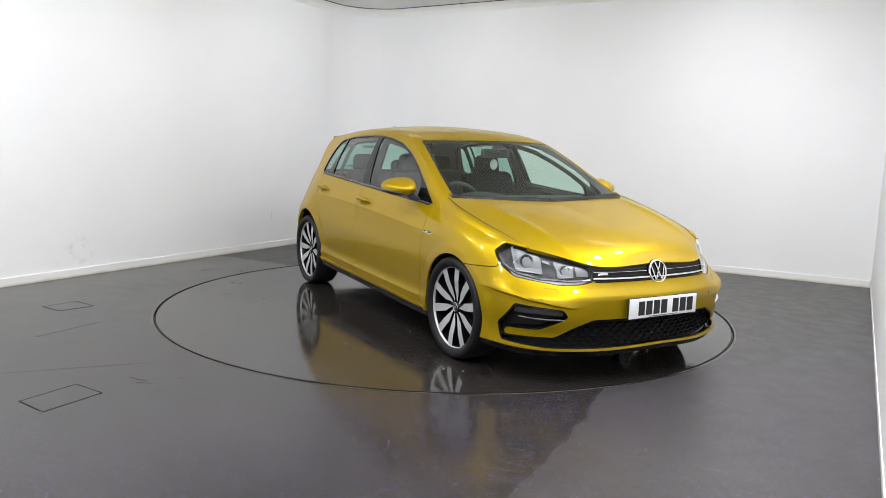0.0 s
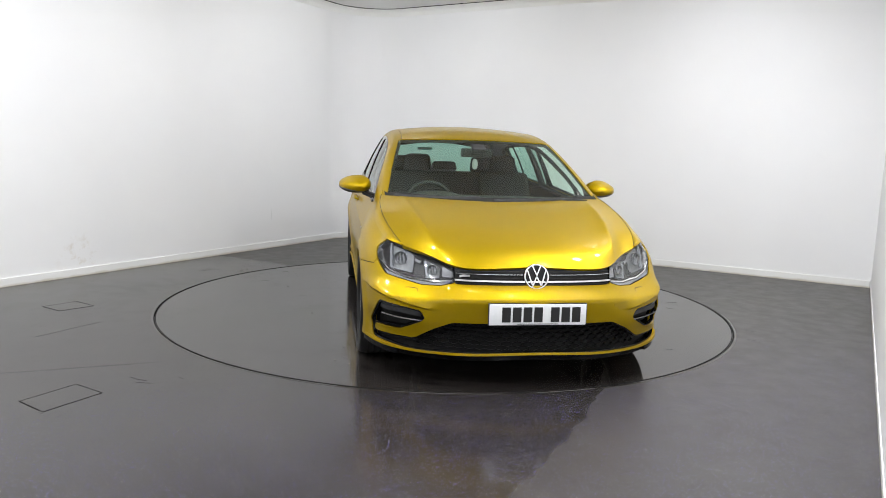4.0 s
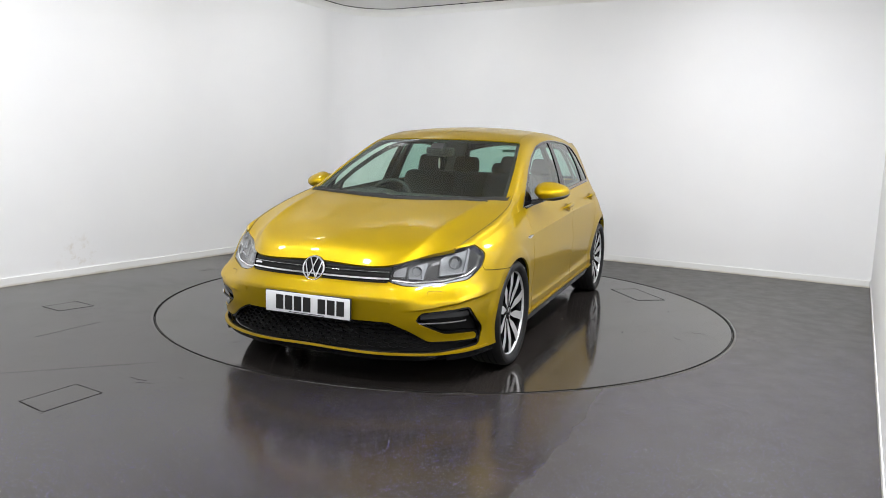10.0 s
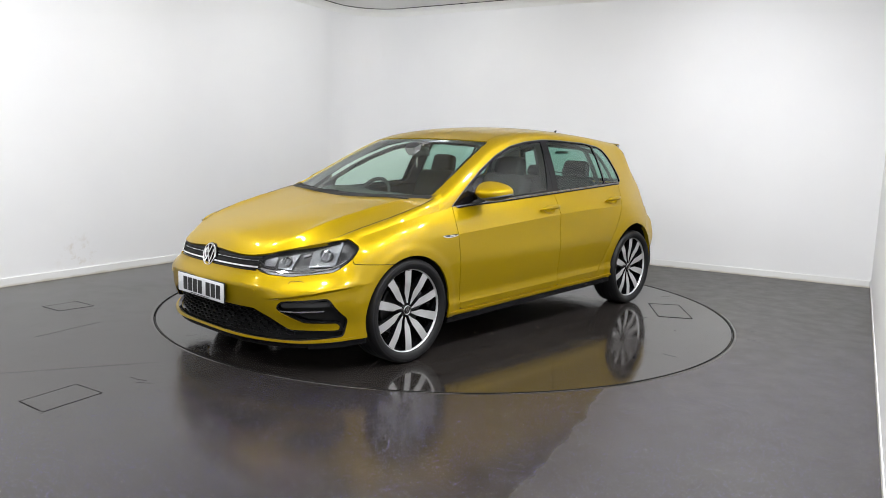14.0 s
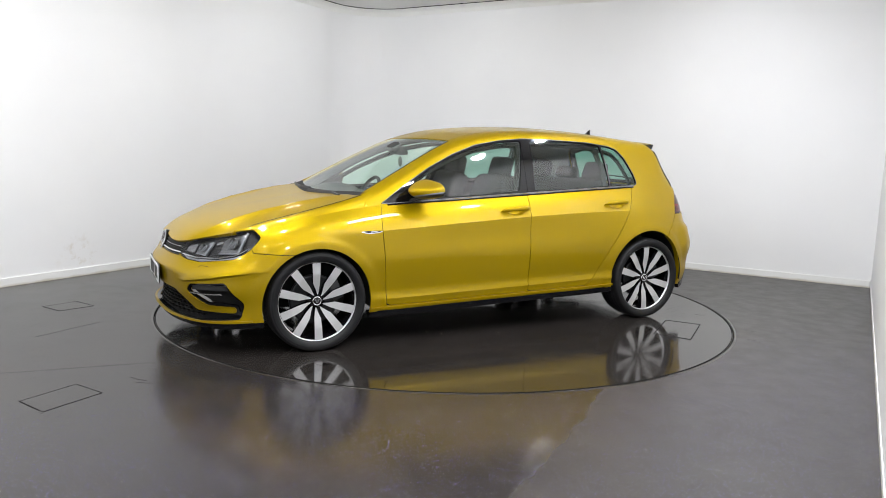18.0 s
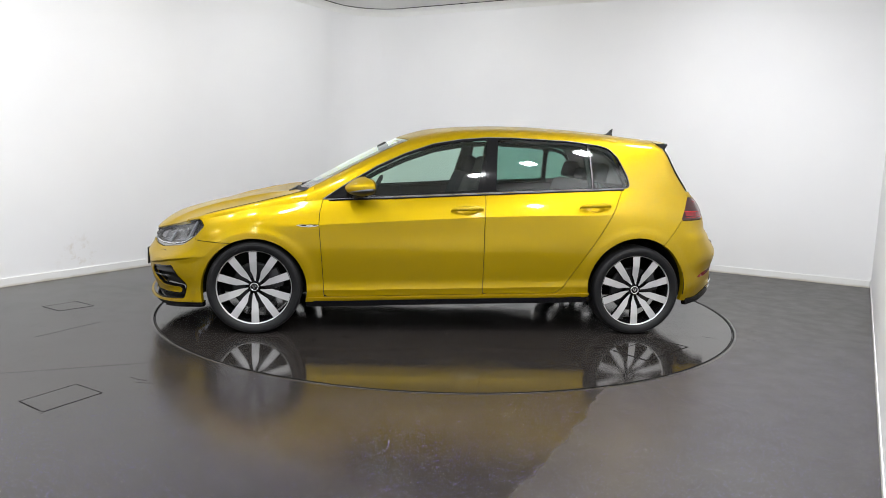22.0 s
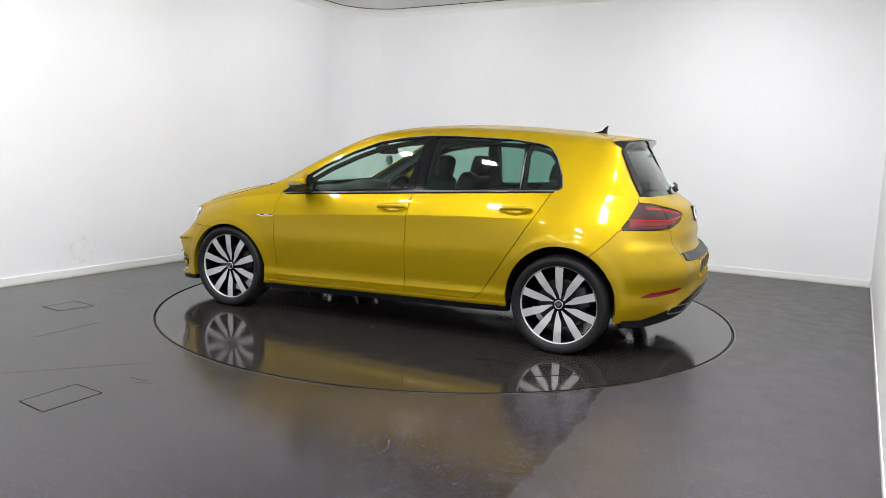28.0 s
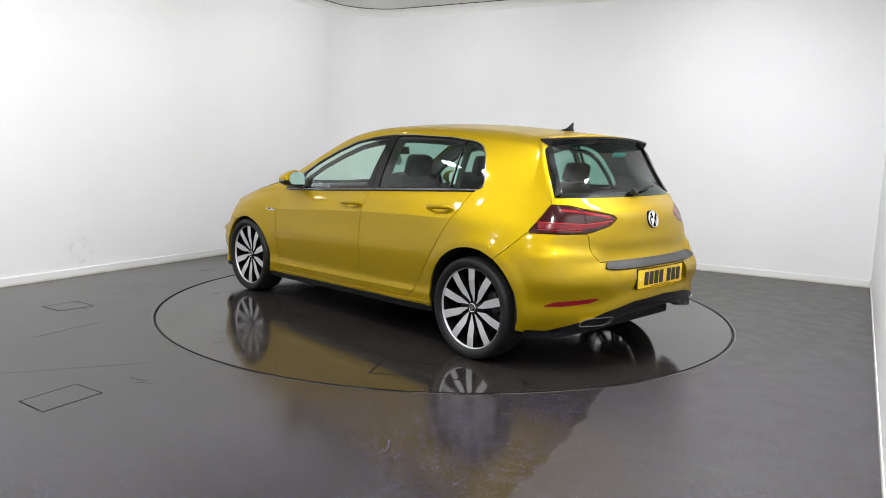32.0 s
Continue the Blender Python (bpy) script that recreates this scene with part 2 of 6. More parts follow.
skirt_right = prism("baseboard_side", [room(RIGHT - 0.005, BACK - 0.014), room(RIGHT - 0.005, FRONT), room(RIGHT, FRONT), room(RIGHT, BACK - 0.014)], 0, 0.045, SKIRT, label="white gloss skirting board with a ragged lower edge", category="skirting board")
prism("ceiling", [room(LEFT - 0.15, FRONT - 0.15), room(RIGHT + 0.15, FRONT - 0.15), room(RIGHT + 0.15, BACK + 0.15), room(LEFT - 0.15, BACK + 0.15)], HEIGHT + 0.062, HEIGHT + 0.2, CEIL, label="off-white ceiling of the studio", category="ceiling")


def coving():
    """A shallow plaster cornice under the ceiling."""
    a = inner_line(0.0)
    section = [(0.0, HEIGHT - 0.025), (0.010, HEIGHT - 0.025), (0.014, HEIGHT - 0.015), (0.03, HEIGHT + 0.015), (0.06, HEIGHT + 0.040), (0.095, HEIGHT + 0.052), (0.095, HEIGHT + 0.062), (0.0, HEIGHT + 0.062)]
    verts, faces, rows = [], [], []
    for gap, z in section:
        rows.append([(p.x, p.y, z) for p in inner_line(gap)])
    k, n = len(section), len(a)
    for i in range(n):
        verts += [rows[s][i] for s in range(k)]
    for i in range(n - 1):
        for s in range(k):
            q = (s + 1) % k
            faces.append((i * k + s, i * k + q, (i + 1) * k + q, (i + 1) * k + s))
    faces += [tuple(range(k)), tuple((n - 1) * k + s for s in reversed(range(k)))]
    tagged(mesh_part("trim_coving", verts, faces, CEIL, smooth=False), "plain pale plaster coving under the ceiling", "coving", kind="structure")


coving()
# Black strip that stands in for the shadow line where coving meets ceiling.
wall_strip("trim_shadow_gap", 0.096, 0.108, HEIGHT + 0.055, HEIGHT + 0.0615, SEAM, "black strip painting the shade in the joint between coving and ceiling", "joint")

# ---- floor and turntable ----
DISC_R = 2.227


def floor_sheet():
    """The floor with a round opening for the turntable."""
    n = 128
    ring = [Vector((math.cos(2 * math.pi * i / n), math.sin(2 * math.pi * i / n), 0)) for i in range(n)]
    c, s = math.cos(radians(-TURN)), math.sin(radians(-TURN))
    verts, faces = [], []
    for d in ring:
        a, b = d.x * c - d.y * s, d.x * s + d.y * c
        k = min((RIGHT + 0.15) / a if a > 0 else (LEFT - 0.15) / a if a < 0 else 99, (BACK + 0.15) / b if b > 0 else (FRONT - 0.15) / b if b < 0 else 99)
        far = d * k
        verts += [d * (DISC_R + 0.008) + Vector((0, 0, -0.03)), d * (DISC_R + 0.008), d * (DISC_R + 0.4), far]
    # square corners of the room
    for i in range(n):
        j = (i + 1) % n
        for q in range(3):
            faces.append((i * 4 + q, j * 4 + q, j * 4 + q + 1, i * 4 + q + 1))
    for ea, eb in ((RIGHT + 0.15, BACK + 0.15), (LEFT - 0.15, BACK + 0.15), (LEFT - 0.15, FRONT - 0.15), (RIGHT + 0.15, FRONT - 0.15)):
        p = room(ea, eb)
        ang = math.atan2(p.y, p.x) % (2 * math.pi)
        i = int(ang / (2 * math.pi) * n) % n
        verts.append(p)
        faces.append((i * 4 + 3, ((i + 1) % n) * 4 + 3, len(verts) - 1))
    return tagged(mesh_part("floor", verts, faces, FLOOR, smooth=False), "dark grey speckled vinyl studio floor, partly scuffed", "floor", kind="structure")


floor_sheet()
prism("ground", [room(LEFT - 0.3, FRONT - 0.3), room(RIGHT + 0.3, FRONT - 0.3), room(RIGHT + 0.3, BACK + 0.3), room(LEFT - 0.3, BACK + 0.3)], -0.25, -0.2, SEAM, label="concrete slab under the studio floor", category="slab")


def hatch_frame(corners, width, z, mat):
    """A thin recessed line round a four-sided lid."""
    c = [Vector(p) for p in corners]
    mid = sum(c, Vector((0, 0))) / 4
    verts = [(p.x, p.y, z) for p in c] + [(p + (mid - p).normalized() * width * 1.4).to_3d()[:2] + (z,) for p in c]
    return verts, [(i, (i + 1) % 4, 4 + (i + 1) % 4, 4 + i) for i in range(4)]


def turntable():
    disc = tagged(new("turntable"), "dark vinyl covered vehicle turntable with a floor hatch", "turntable")
    prof = [(0.001, -0.002), (0.001, 0.0), (1.2, 0.0), (DISC_R - 0.008, 0.0), (DISC_R, -0.003), (DISC_R, -0.04)]
    v, f = lathe(prof[1:], 160, "z")
    mesh_part("disc", v, f, DISC, disc, smooth=False)
    v, f = lathe([(DISC_R - 0.008, 0.0), (DISC_R - 0.008, 0.0012), (DISC_R - 0.002, 0.0012), (DISC_R - 0.004, -0.01)], 160, "z")
    mesh_part("edge_trim", v, f, SEAM, disc, "black rubber edge of the turntable")
    lid = [(-1.424 + 0.076, 1.002 + 0.133), (-1.02 + 0.076, 1.30 + 0.133), (-1.16 + 0.076, 1.52 + 0.133), (-1.575 + 0.076, 1.21 + 0.133)]
    bm = bmesh.new()
    verts = [bm.verts.new((x, y, 0.001)) for x, y in lid]
    bm.faces.new(verts)
    made = bmesh.ops.extrude_face_region(bm, geom=bm.faces[:])["geom"]
    bmesh.ops.translate(bm, vec=(0, 0, -0.006), verts=[g for g in made if isinstance(g, bmesh.types.BMVert)])
    bmesh.ops.recalc_face_normals(bm, faces=bm.faces[:])
    part("hatch_lid", bm, DISC, disc, "flush floor hatch lid", smooth=False)
    v, f = hatch_frame(lid, 0.010, 0.0017, SEAM)
    mesh_part("hatch_gap", v, f, SEAM, disc, smooth=False)
    rng = random.Random(4)
    for i in range(16):
        a, r = rng.uniform(0, 6.28), rng.uniform(0.9, 2.05)
        bm = bmesh.new()
        bmesh.ops.create_icosphere(bm, subdivisions=1, radius=0.006)
        bmesh.ops.scale(bm, vec=(rng.uniform(0.6, 1.6), 1, 0.4), verts=bm.verts[:])
        bmesh.ops.translate(bm, vec=(r * math.cos(a), r * math.sin(a), 0.002), verts=bm.verts[:])
        part("debris", bm, material("pale_grit", (0.3, 0.27, 0.22), 0.8) if i == 0 else bpy.data.materials["pale_grit"] if i % 3 else INK, disc, "crumb of grit")
    puddle = material("wet_patch", (0.008, 0.007, 0.007), 0.04)
    for i in range(26):
        a, r = rng.uniform(0, 6.28), rng.uniform(1.2, 2.1)
        wide, n = rng.uniform(.012, .05), 14
        x, y, lean, slim = r * math.cos(a), r * math.sin(a), rng.uniform(0, 3.1), rng.uniform(.3, .8)
        ring = []
        for k in range(n):
            b = 2 * math.pi * k / n
            d = wide * rng.uniform(.7, 1.2)
            px, py = d * math.cos(b), d * slim * math.sin(b)
            ring.append((x + px * math.cos(lean) - py * math.sin(lean), y + px * math.sin(lean) + py * math.cos(lean), .0008))
        mesh_part("wet_patch", ring, [tuple(range(n))], puddle, disc, "small wet patch", smooth=False)
    return disc


TABLE = turntable()
v, f = lathe([(DISC_R + 0.001, -0.03), (DISC_R + 0.0078, -0.03)], 160, "z")
tagged(mesh_part("trim_gap", v, f, SEAM), "dark gap round the turntable", "gap", kind="structure")
v, f = lathe([(DISC_R + 0.010, 0.0), (DISC_R + 0.010, 0.0015), (DISC_R + 0.020, 0.0015), (DISC_R + 0.024, 0.0)], 160, "z")
tagged(mesh_part("trim_ring", v, f, material("worn_ring_vinyl", (0.028, 0.025, 0.023), 0.15)), "worn vinyl ring round the turntable", "floor ring", kind="structure")


def floor_hatch(name, corners):
    bm = bmesh.new()
    bm.faces.new([bm.verts.new((x, y, 0.001)) for x, y in corners])
    made = bmesh.ops.extrude_face_region(bm, geom=bm.faces[:])["geom"]
    bmesh.ops.translate(bm, vec=(0, 0, -0.005), verts=[g for g in made if isinstance(g, bmesh.types.BMVert)])
    bmesh.ops.recalc_face_normals(bm, faces=bm.faces[:])
    thing = part(name, bm, FLOOR, None, smooth=False)
    tagged(thing, "flush rectangular hatch in the speckled vinyl floor", "floor hatch")
    v, f = hatch_frame(corners, 0.004, 0.0017, SEAM)
    mesh_part("gap", v, f, SEAM, thing, smooth=False)
    return thing


floor_hatch("floor_hatch", [(-2.031, -2.54), (-1.846, -2.667), (-1.70, -2.385), (-1.893, -2.267)])
floor_hatch("floor_hatch", [(-3.011, -0.579), (-2.82, -0.70), (-2.66, -0.50), (-2.86, -0.37)])


def floor_seam(a, b, width):
    """A welded joint in the vinyl, lying a hair above it."""
    a, b = Vector(a), Vector(b)
    side = (b - a).normalized().orthogonal() * width / 2
    n, rng, verts = 24, random.Random(int(a.x * 1000)), []
    for i in range(n + 1):
        p = a.lerp(b, i / n) + side * rng.uniform(-.8, .8)
        w = side * (rng.uniform(.3, 1.2) if 0 < i < n else .1)
        verts += [(p.x - w.x, p.y - w.y, .0016), (p.x + w.x, p.y + w.y, .0016)]
    ob = mesh_part("trim_floor_joint", verts, [(2 * i, 2 * i + 2, 2 * i + 3, 2 * i + 1) for i in range(n)], SEAM, smooth=False)
    tagged(ob, "dark worn joint in the vinyl floor", "floor joint", kind="structure")


floor_seam((-2.60, -1.413), (-2.375, -0.96), 0.004)
floor_seam((-2.371, -2.134), (-1.618, -1.848), 0.0025)



def floor_marks():
    """Pale dried scrapes and dark tyre smears on the vinyl, thin and ragged."""
    rng = random.Random(11)
    chalk = material("dried_scrape", (0.17, 0.16, 0.15), 0.65)
    smear = material("dark_smear", (0.017, 0.015, 0.014), 0.25)
    for kind, mat, words, spots in (
            ("pale_marks", chalk, "pale dried scrape marks on the floor", ((1.35, 2.25, 9), (2.05, 1.75, 8), (2.62, 1.15, 6), (3.42, 0.42, 7), (3.30, 0.05, 5), (0.6, 2.75, 6), (-2.2, 1.2, 5))),
            ("dark_marks", smear, "dark smears and drips on the floor", ((-1.55, -2.12, 3), (-2.05, -2.62, 2), (2.3, -0.9, 2)))):
        verts, faces = [], []
        for cx, cy, count in spots:
            for i in range(count):
                x, y, a = cx + rng.gauss(0, .16), cy + rng.gauss(0, .10), radians(TURN) + rng.gauss(0, .35)
                length, wide, k = rng.uniform(.03, .14), rng.uniform(.004, .014), len(verts)
                n = 7
                for j in range(n):
                    t = j / (n - 1) * 2 - 1
                    w = wide * (1 - t * t) * rng.uniform(.5, 1.2) + .0006
                    px, py = length * t / 2, rng.uniform(-.3, .3) * wide
                    for q in (-w, w):
                        verts.append((x + px * math.cos(a) - (py + q) * math.sin(a), y + px * math.sin(a) + (py + q) * math.cos(a), .0012))
                faces += [(k + 2 * j, k + 2 * j + 2, k + 2 * j + 3, k + 2 * j + 1) for j in range(n - 1)]
        tagged(mesh_part(kind, verts, faces, mat, smooth=False), words, "floor marks", kind="stuff")


floor_marks()


def wall_marks():
    """Thin grey lines on the back wall and one on the side wall."""
    verts, faces = [], []
    for p, q, w in ((room(.04, BACK - .0012, .67), room(.31, BACK - .0012, .665), .0035), (room(.05, BACK - .0012, .50), room(.28, BACK - .0012, .495), .003), (room(LEFT + .0012, 1.46, .33), room(LEFT + .0012, 1.462, .48), .004)):
        side = (q - p).normalized().cross(room(0, 1) if abs((q - p).z) < .1 else room(1, 0)).normalized() * w
        k = len(verts)
        for i in range(9):
            c = p.lerp(q, i / 8)
            wide = side * (.15 + math.sin(math.pi * i / 8) * (.5 + .2 * (i % 2)))
            verts += [c - wide, c + wide]
        faces += [(k + 2 * i, k + 2 * i + 2, k + 2 * i + 3, k + 2 * i + 1) for i in range(8)]
    tagged(mesh_part("wall_lines", verts, faces, material("grey_line", (.52, .52, .52), .6), smooth=False), "thin grey lines on the white wall", "wall marks", kind="stuff")


wall_marks()

# ---- lamps ----
LAMP = bpy.data.materials.new("led_diffuser")
LAMP.use_nodes = True
shader(LAMP).inputs["Emission Color"].default_value = (0.965, 0.98, 1.0, 1)
shader(LAMP).inputs["Emission Strength"].default_value = 20.0


def ceiling_light(a, b, size, watts, aim=None):
    """A square panel in the ceiling, or with aim (a, b, z) an added unseen flood that brightens a wall."""
    p = room(a, b, HEIGHT + (0.062 if aim is None else -0.10))
    m = Matrix.Translation(p) @ pose(0, 0, 0, 0, 0, TURN)
    words = "white square LED panel light in the ceiling"
    if aim:
        way = room(*aim) - p
        m = Matrix.Translation(p) @ (-way).to_track_quat("Z", "Y").to_matrix().to_4x4()
        words = "unseen white LED flood light added to brighten the wall"
    thing = tagged(new("ceiling_light"), words, "ceiling light", "studio ceiling lights")
    thing.matrix_basis = m
    bm = bmesh.new()
    box(bm, (size + 0.05, size + 0.05, 0.05), (0, 0, -0.025), bevel=0.006)
    part("housing", bm, SKIRT, thing)
    bm = bmesh.new()
    box(bm, (size, size, 0.008), (0, 0, -0.054))
    part("diffuser", bm, LAMP, thing, "glowing white diffuser", smooth=False)
    if aim:
        bm = bmesh.new()
        cyl(bm, 0.012, 0.17, Matrix.Translation(m.inverted() @ (p + Vector((0, 0, 0.08)))) @ m.to_3x3().inverted().to_4x4(), n=12)
        part("bracket", bm, SKIRT, thing)
    data = bpy.data.lights.new("led_light", "AREA")
    data.shape, data.size, data.energy, data.color = "SQUARE", size, watts, (0.965, 0.98, 1.0)
    lamp = new("led_light", data)
    lamp.matrix_basis = m @ Matrix.Translation((0, 0, -0.065))
    return thing


for la, lb, watts in ((2.4, 0.5, 25), (2.4, -0.5, 22), (2.4, -1.45, 22), (2.35, -2.4, 23), (-2.05, -2.05, 13), (-1.1, -2.4, 17), (0.05, -2.5, 23), (2.0, -4.0, 33), (0.5, -4.6, 24), (-1.5, -4.6, 27), (-1.5, -6.2, 10), (1.5, -6.2, 12)):
    ceiling_light(la, lb, 0.16, watts)
# Three unseen floods, added only to even out the brightness of the walls.
for la, lb, watts, aim in ((-1.3, 0.9, 12.5, (-2.6, 3.0, 1.9)), (1.5, 1.0, 13, (1.9, 3.25, 1.3)), (-1.6, -0.6, 7, (-3.27, -0.2, 0.7))):
    ceiling_light(la, lb, 0.24, watts, aim)
# ---- the car: surfaces ----
# Car space: x forward, y to its left, z up, origin on the ground midway between the axles.
KNOT, RAIL = [], []


def station(u, *points):
    """One upright line of the lower body at the way u round the plan, bottom to top."""
    KNOT.append(u)
    RAIL.append(points)


station(0.00, (2.150, 0, .203), (2.136, 0, .29), (2.148, 0, .385), (2.165, 0, .495), (2.120, 0, .558), (2.110, 0, .590), (2.095, 0, .625), (2.078, 0, .660))
station(0.43, (2.082, .428, .188), (2.072, .43, .28), (2.088, .44, .37), (2.100, .44, .488), (2.062, .43, .552), (2.052, .425, .585), (2.043, .42, .622), (2.030, .415, .655))
station(0.67, (1.975, .650, .188), (1.978, .636, .27), (2.010, .625, .36), (2.005, .62, .475), (1.955, .59, .545), (1.925, .58, .595), (1.900, .575, .645), (1.868, .565, .700))
station(0.90, (1.835, .798, .198), (1.842, .788, .28), (1.875, .795, .37), (1.855, .797, .480), (1.790, .772, .572), (1.755, .76, .635), (1.735, .752, .695), (1.710, .738, .748))
station(1.10, (1.672, .872, .211), (1.670, .868, .30), (1.670, .872, .40), (1.665, .868, .510), (1.650, .858, .590), (1.635, .842, .655), (1.615, .812, .715), (1.590, .772, .765))
station(1.45, (1.315, .882, .225), (1.315, .887, .33), (1.315, .892, .45), (1.315, .895, .57), (1.315, .892, .655), (1.315, .880, .720), (1.315, .852, .780), (1.315, .805, .832))
station(1.83, (.930, .872, .219), (.930, .861, .315), (.930, .870, .44), (.930, .879, .57), (.930, .874, .66), (.930, .868, .736), (.930, .832, .818), (.930, .788, .890))
station(2.46, (.300, .873, .233), (.300, .862, .326), (.300, .872, .45), (.300, .881, .58), (.300, .873, .68), (.300, .870, .778), (.300, .832, .860), (.300, .786, .930))
station(3.06, (-.300, .873, .247), (-.300, .862, .340), (-.300, .873, .46), (-.300, .882, .59), (-.300, .873, .70), (-.300, .869, .814), (-.300, .830, .893), (-.300, .784, .966))
station(3.66, (-.900, .875, .262), (-.900, .865, .356), (-.900, .876, .47), (-.900, .886, .60), (-.900, .879, .72), (-.900, .866, .835), (-.900, .819, .920), (-.900, .770, 1.000))
station(4.08, (-1.315, .872, .290), (-1.315, .880, .37), (-1.315, .889, .48), (-1.315, .894, .60), (-1.315, .887, .71), (-1.315, .850, .835), (-1.315, .801, .930), (-1.315, .750, 1.018))
station(4.385, (-1.615, .846, .245), (-1.620, .858, .33), (-1.620, .860, .44), (-1.620, .858, .56), (-1.620, .842, .67), (-1.620, .796, .800), (-1.605, .746, .905), (-1.590, .702, 1.005))
station(4.60, (-1.750, .790, .240), (-1.790, .792, .33), (-1.800, .786, .42), (-1.815, .775, .55), (-1.800, .758, .66), (-1.778, .722, .800), (-1.760, .688, .905), (-1.738, .650, 1.000))
station(4.88, (-1.985, .570, .278), (-2.000, .56, .35), (-2.000, .56, .44), (-2.005, .56, .56), (-1.950, .56, .66), (-1.918, .558, .800), (-1.880, .545, .905), (-1.800, .510, 1.000))
station(5.17, (-2.065, .300, .362), (-2.085, .30, .41), (-2.085, .30, .465), (-2.090, .30, .57), (-2.025, .30, .66), (-1.990, .30, .800), (-1.958, .295, .905), (-1.840, .28, 1.000))
station(5.47, (-2.085, 0, .372), (-2.105, 0, .415), (-2.108, 0, .465), (-2.115, 0, .57), (-2.045, 0, .66), (-2.012, 0, .800), (-1.985, 0, .905), (-1.862, 0, 1.000))


def tangents(t, p):
    """Slopes of a smooth curve through p at t."""
    m = np.zeros_like(p)
    h = np.diff(t)
    d = np.diff(p, axis=0) / h.reshape(-1, *([1] * (p.ndim - 1)))
    w = h.reshape(-1, *([1] * (p.ndim - 1)))
    m[1:-1] = (d[:-1] * w[1:] + d[1:] * w[:-1]) / (w[1:] + w[:-1])
    m[0], m[-1] = d[0], d[-1]
    return m


def hermite(t, p, m0, m1, x):
    """m0: the slope leaving each knot; m1: the slope arriving at it."""
    i = np.clip(np.searchsorted(t, x, side="right") - 1, 0, len(t) - 2)
    h = t[i + 1] - t[i]
    s = (x - t[i]) / h
    sh = (-1, *([1] * (p.ndim - 1)))
    s, h = s.reshape(sh), h.reshape(sh)
    return (2 * s**3 - 3 * s**2 + 1) * p[i] + (s**3 - 2 * s**2 + s) * h * m0[i] + (-2 * s**3 + 3 * s**2) * p[i + 1] + (s**3 - s**2) * h * m1[i + 1]


def curve(knots, values, x):
    t, p = np.array(knots, float), np.array(values, float)
    if t[0] > t[-1]:
        t, p = t[::-1].copy(), p[::-1].copy()
    m = tangents(t, p)
    return hermite(t, p, m, m, np.atleast_1d(np.array(x, float)))


def lower_rails(us):
    """The eight lines of the lower body at the ways us: an array of (len(us), 8, 3)."""
    t = np.array([-KNOT[1], *KNOT, 2 * KNOT[-1] - KNOT[-2]])
    p = np.array([RAIL[1], *RAIL, RAIL[-2]], float)
    p[0, :, 1] *= -1
    p[-1, :, 1] *= -1
    m = tangents(t, p)
    return hermite(t, p, m, m, us)


def ease(x, a, b):
    s = np.clip((x - a) / (b - a), 0, 1)
    return s * s * (3 - 2 * s)


class Sheet:
    """A patch of surface: places, normals, the way u round the plan, and faces."""

    def __init__(self, v, n, u, f):
        self.v, self.n, self.u, self.f = v, n, u, f


def grid_sheet(p, u):
    """A sheet from a grid of places (rows, columns, 3)."""
    r, c = p.shape[:2]
    du, dv = np.gradient(p, axis=0), np.gradient(p, axis=1)
    n = np.cross(du, dv).reshape(-1, 3)
    n /= np.maximum(np.linalg.norm(n, axis=1, keepdims=True), 1e-9)
    f = [(i * c + j, (i + 1) * c + j, (i + 1) * c + j + 1, i * c + j + 1) for i in range(r - 1) for j in range(c - 1)]
    return Sheet(p.reshape(-1, 3), n, np.repeat(u, c) if u.ndim == 1 else u.reshape(-1), f)


ARCH = ((1.310, 0.298, 0.345), (-1.315, 0.337, 0.350))


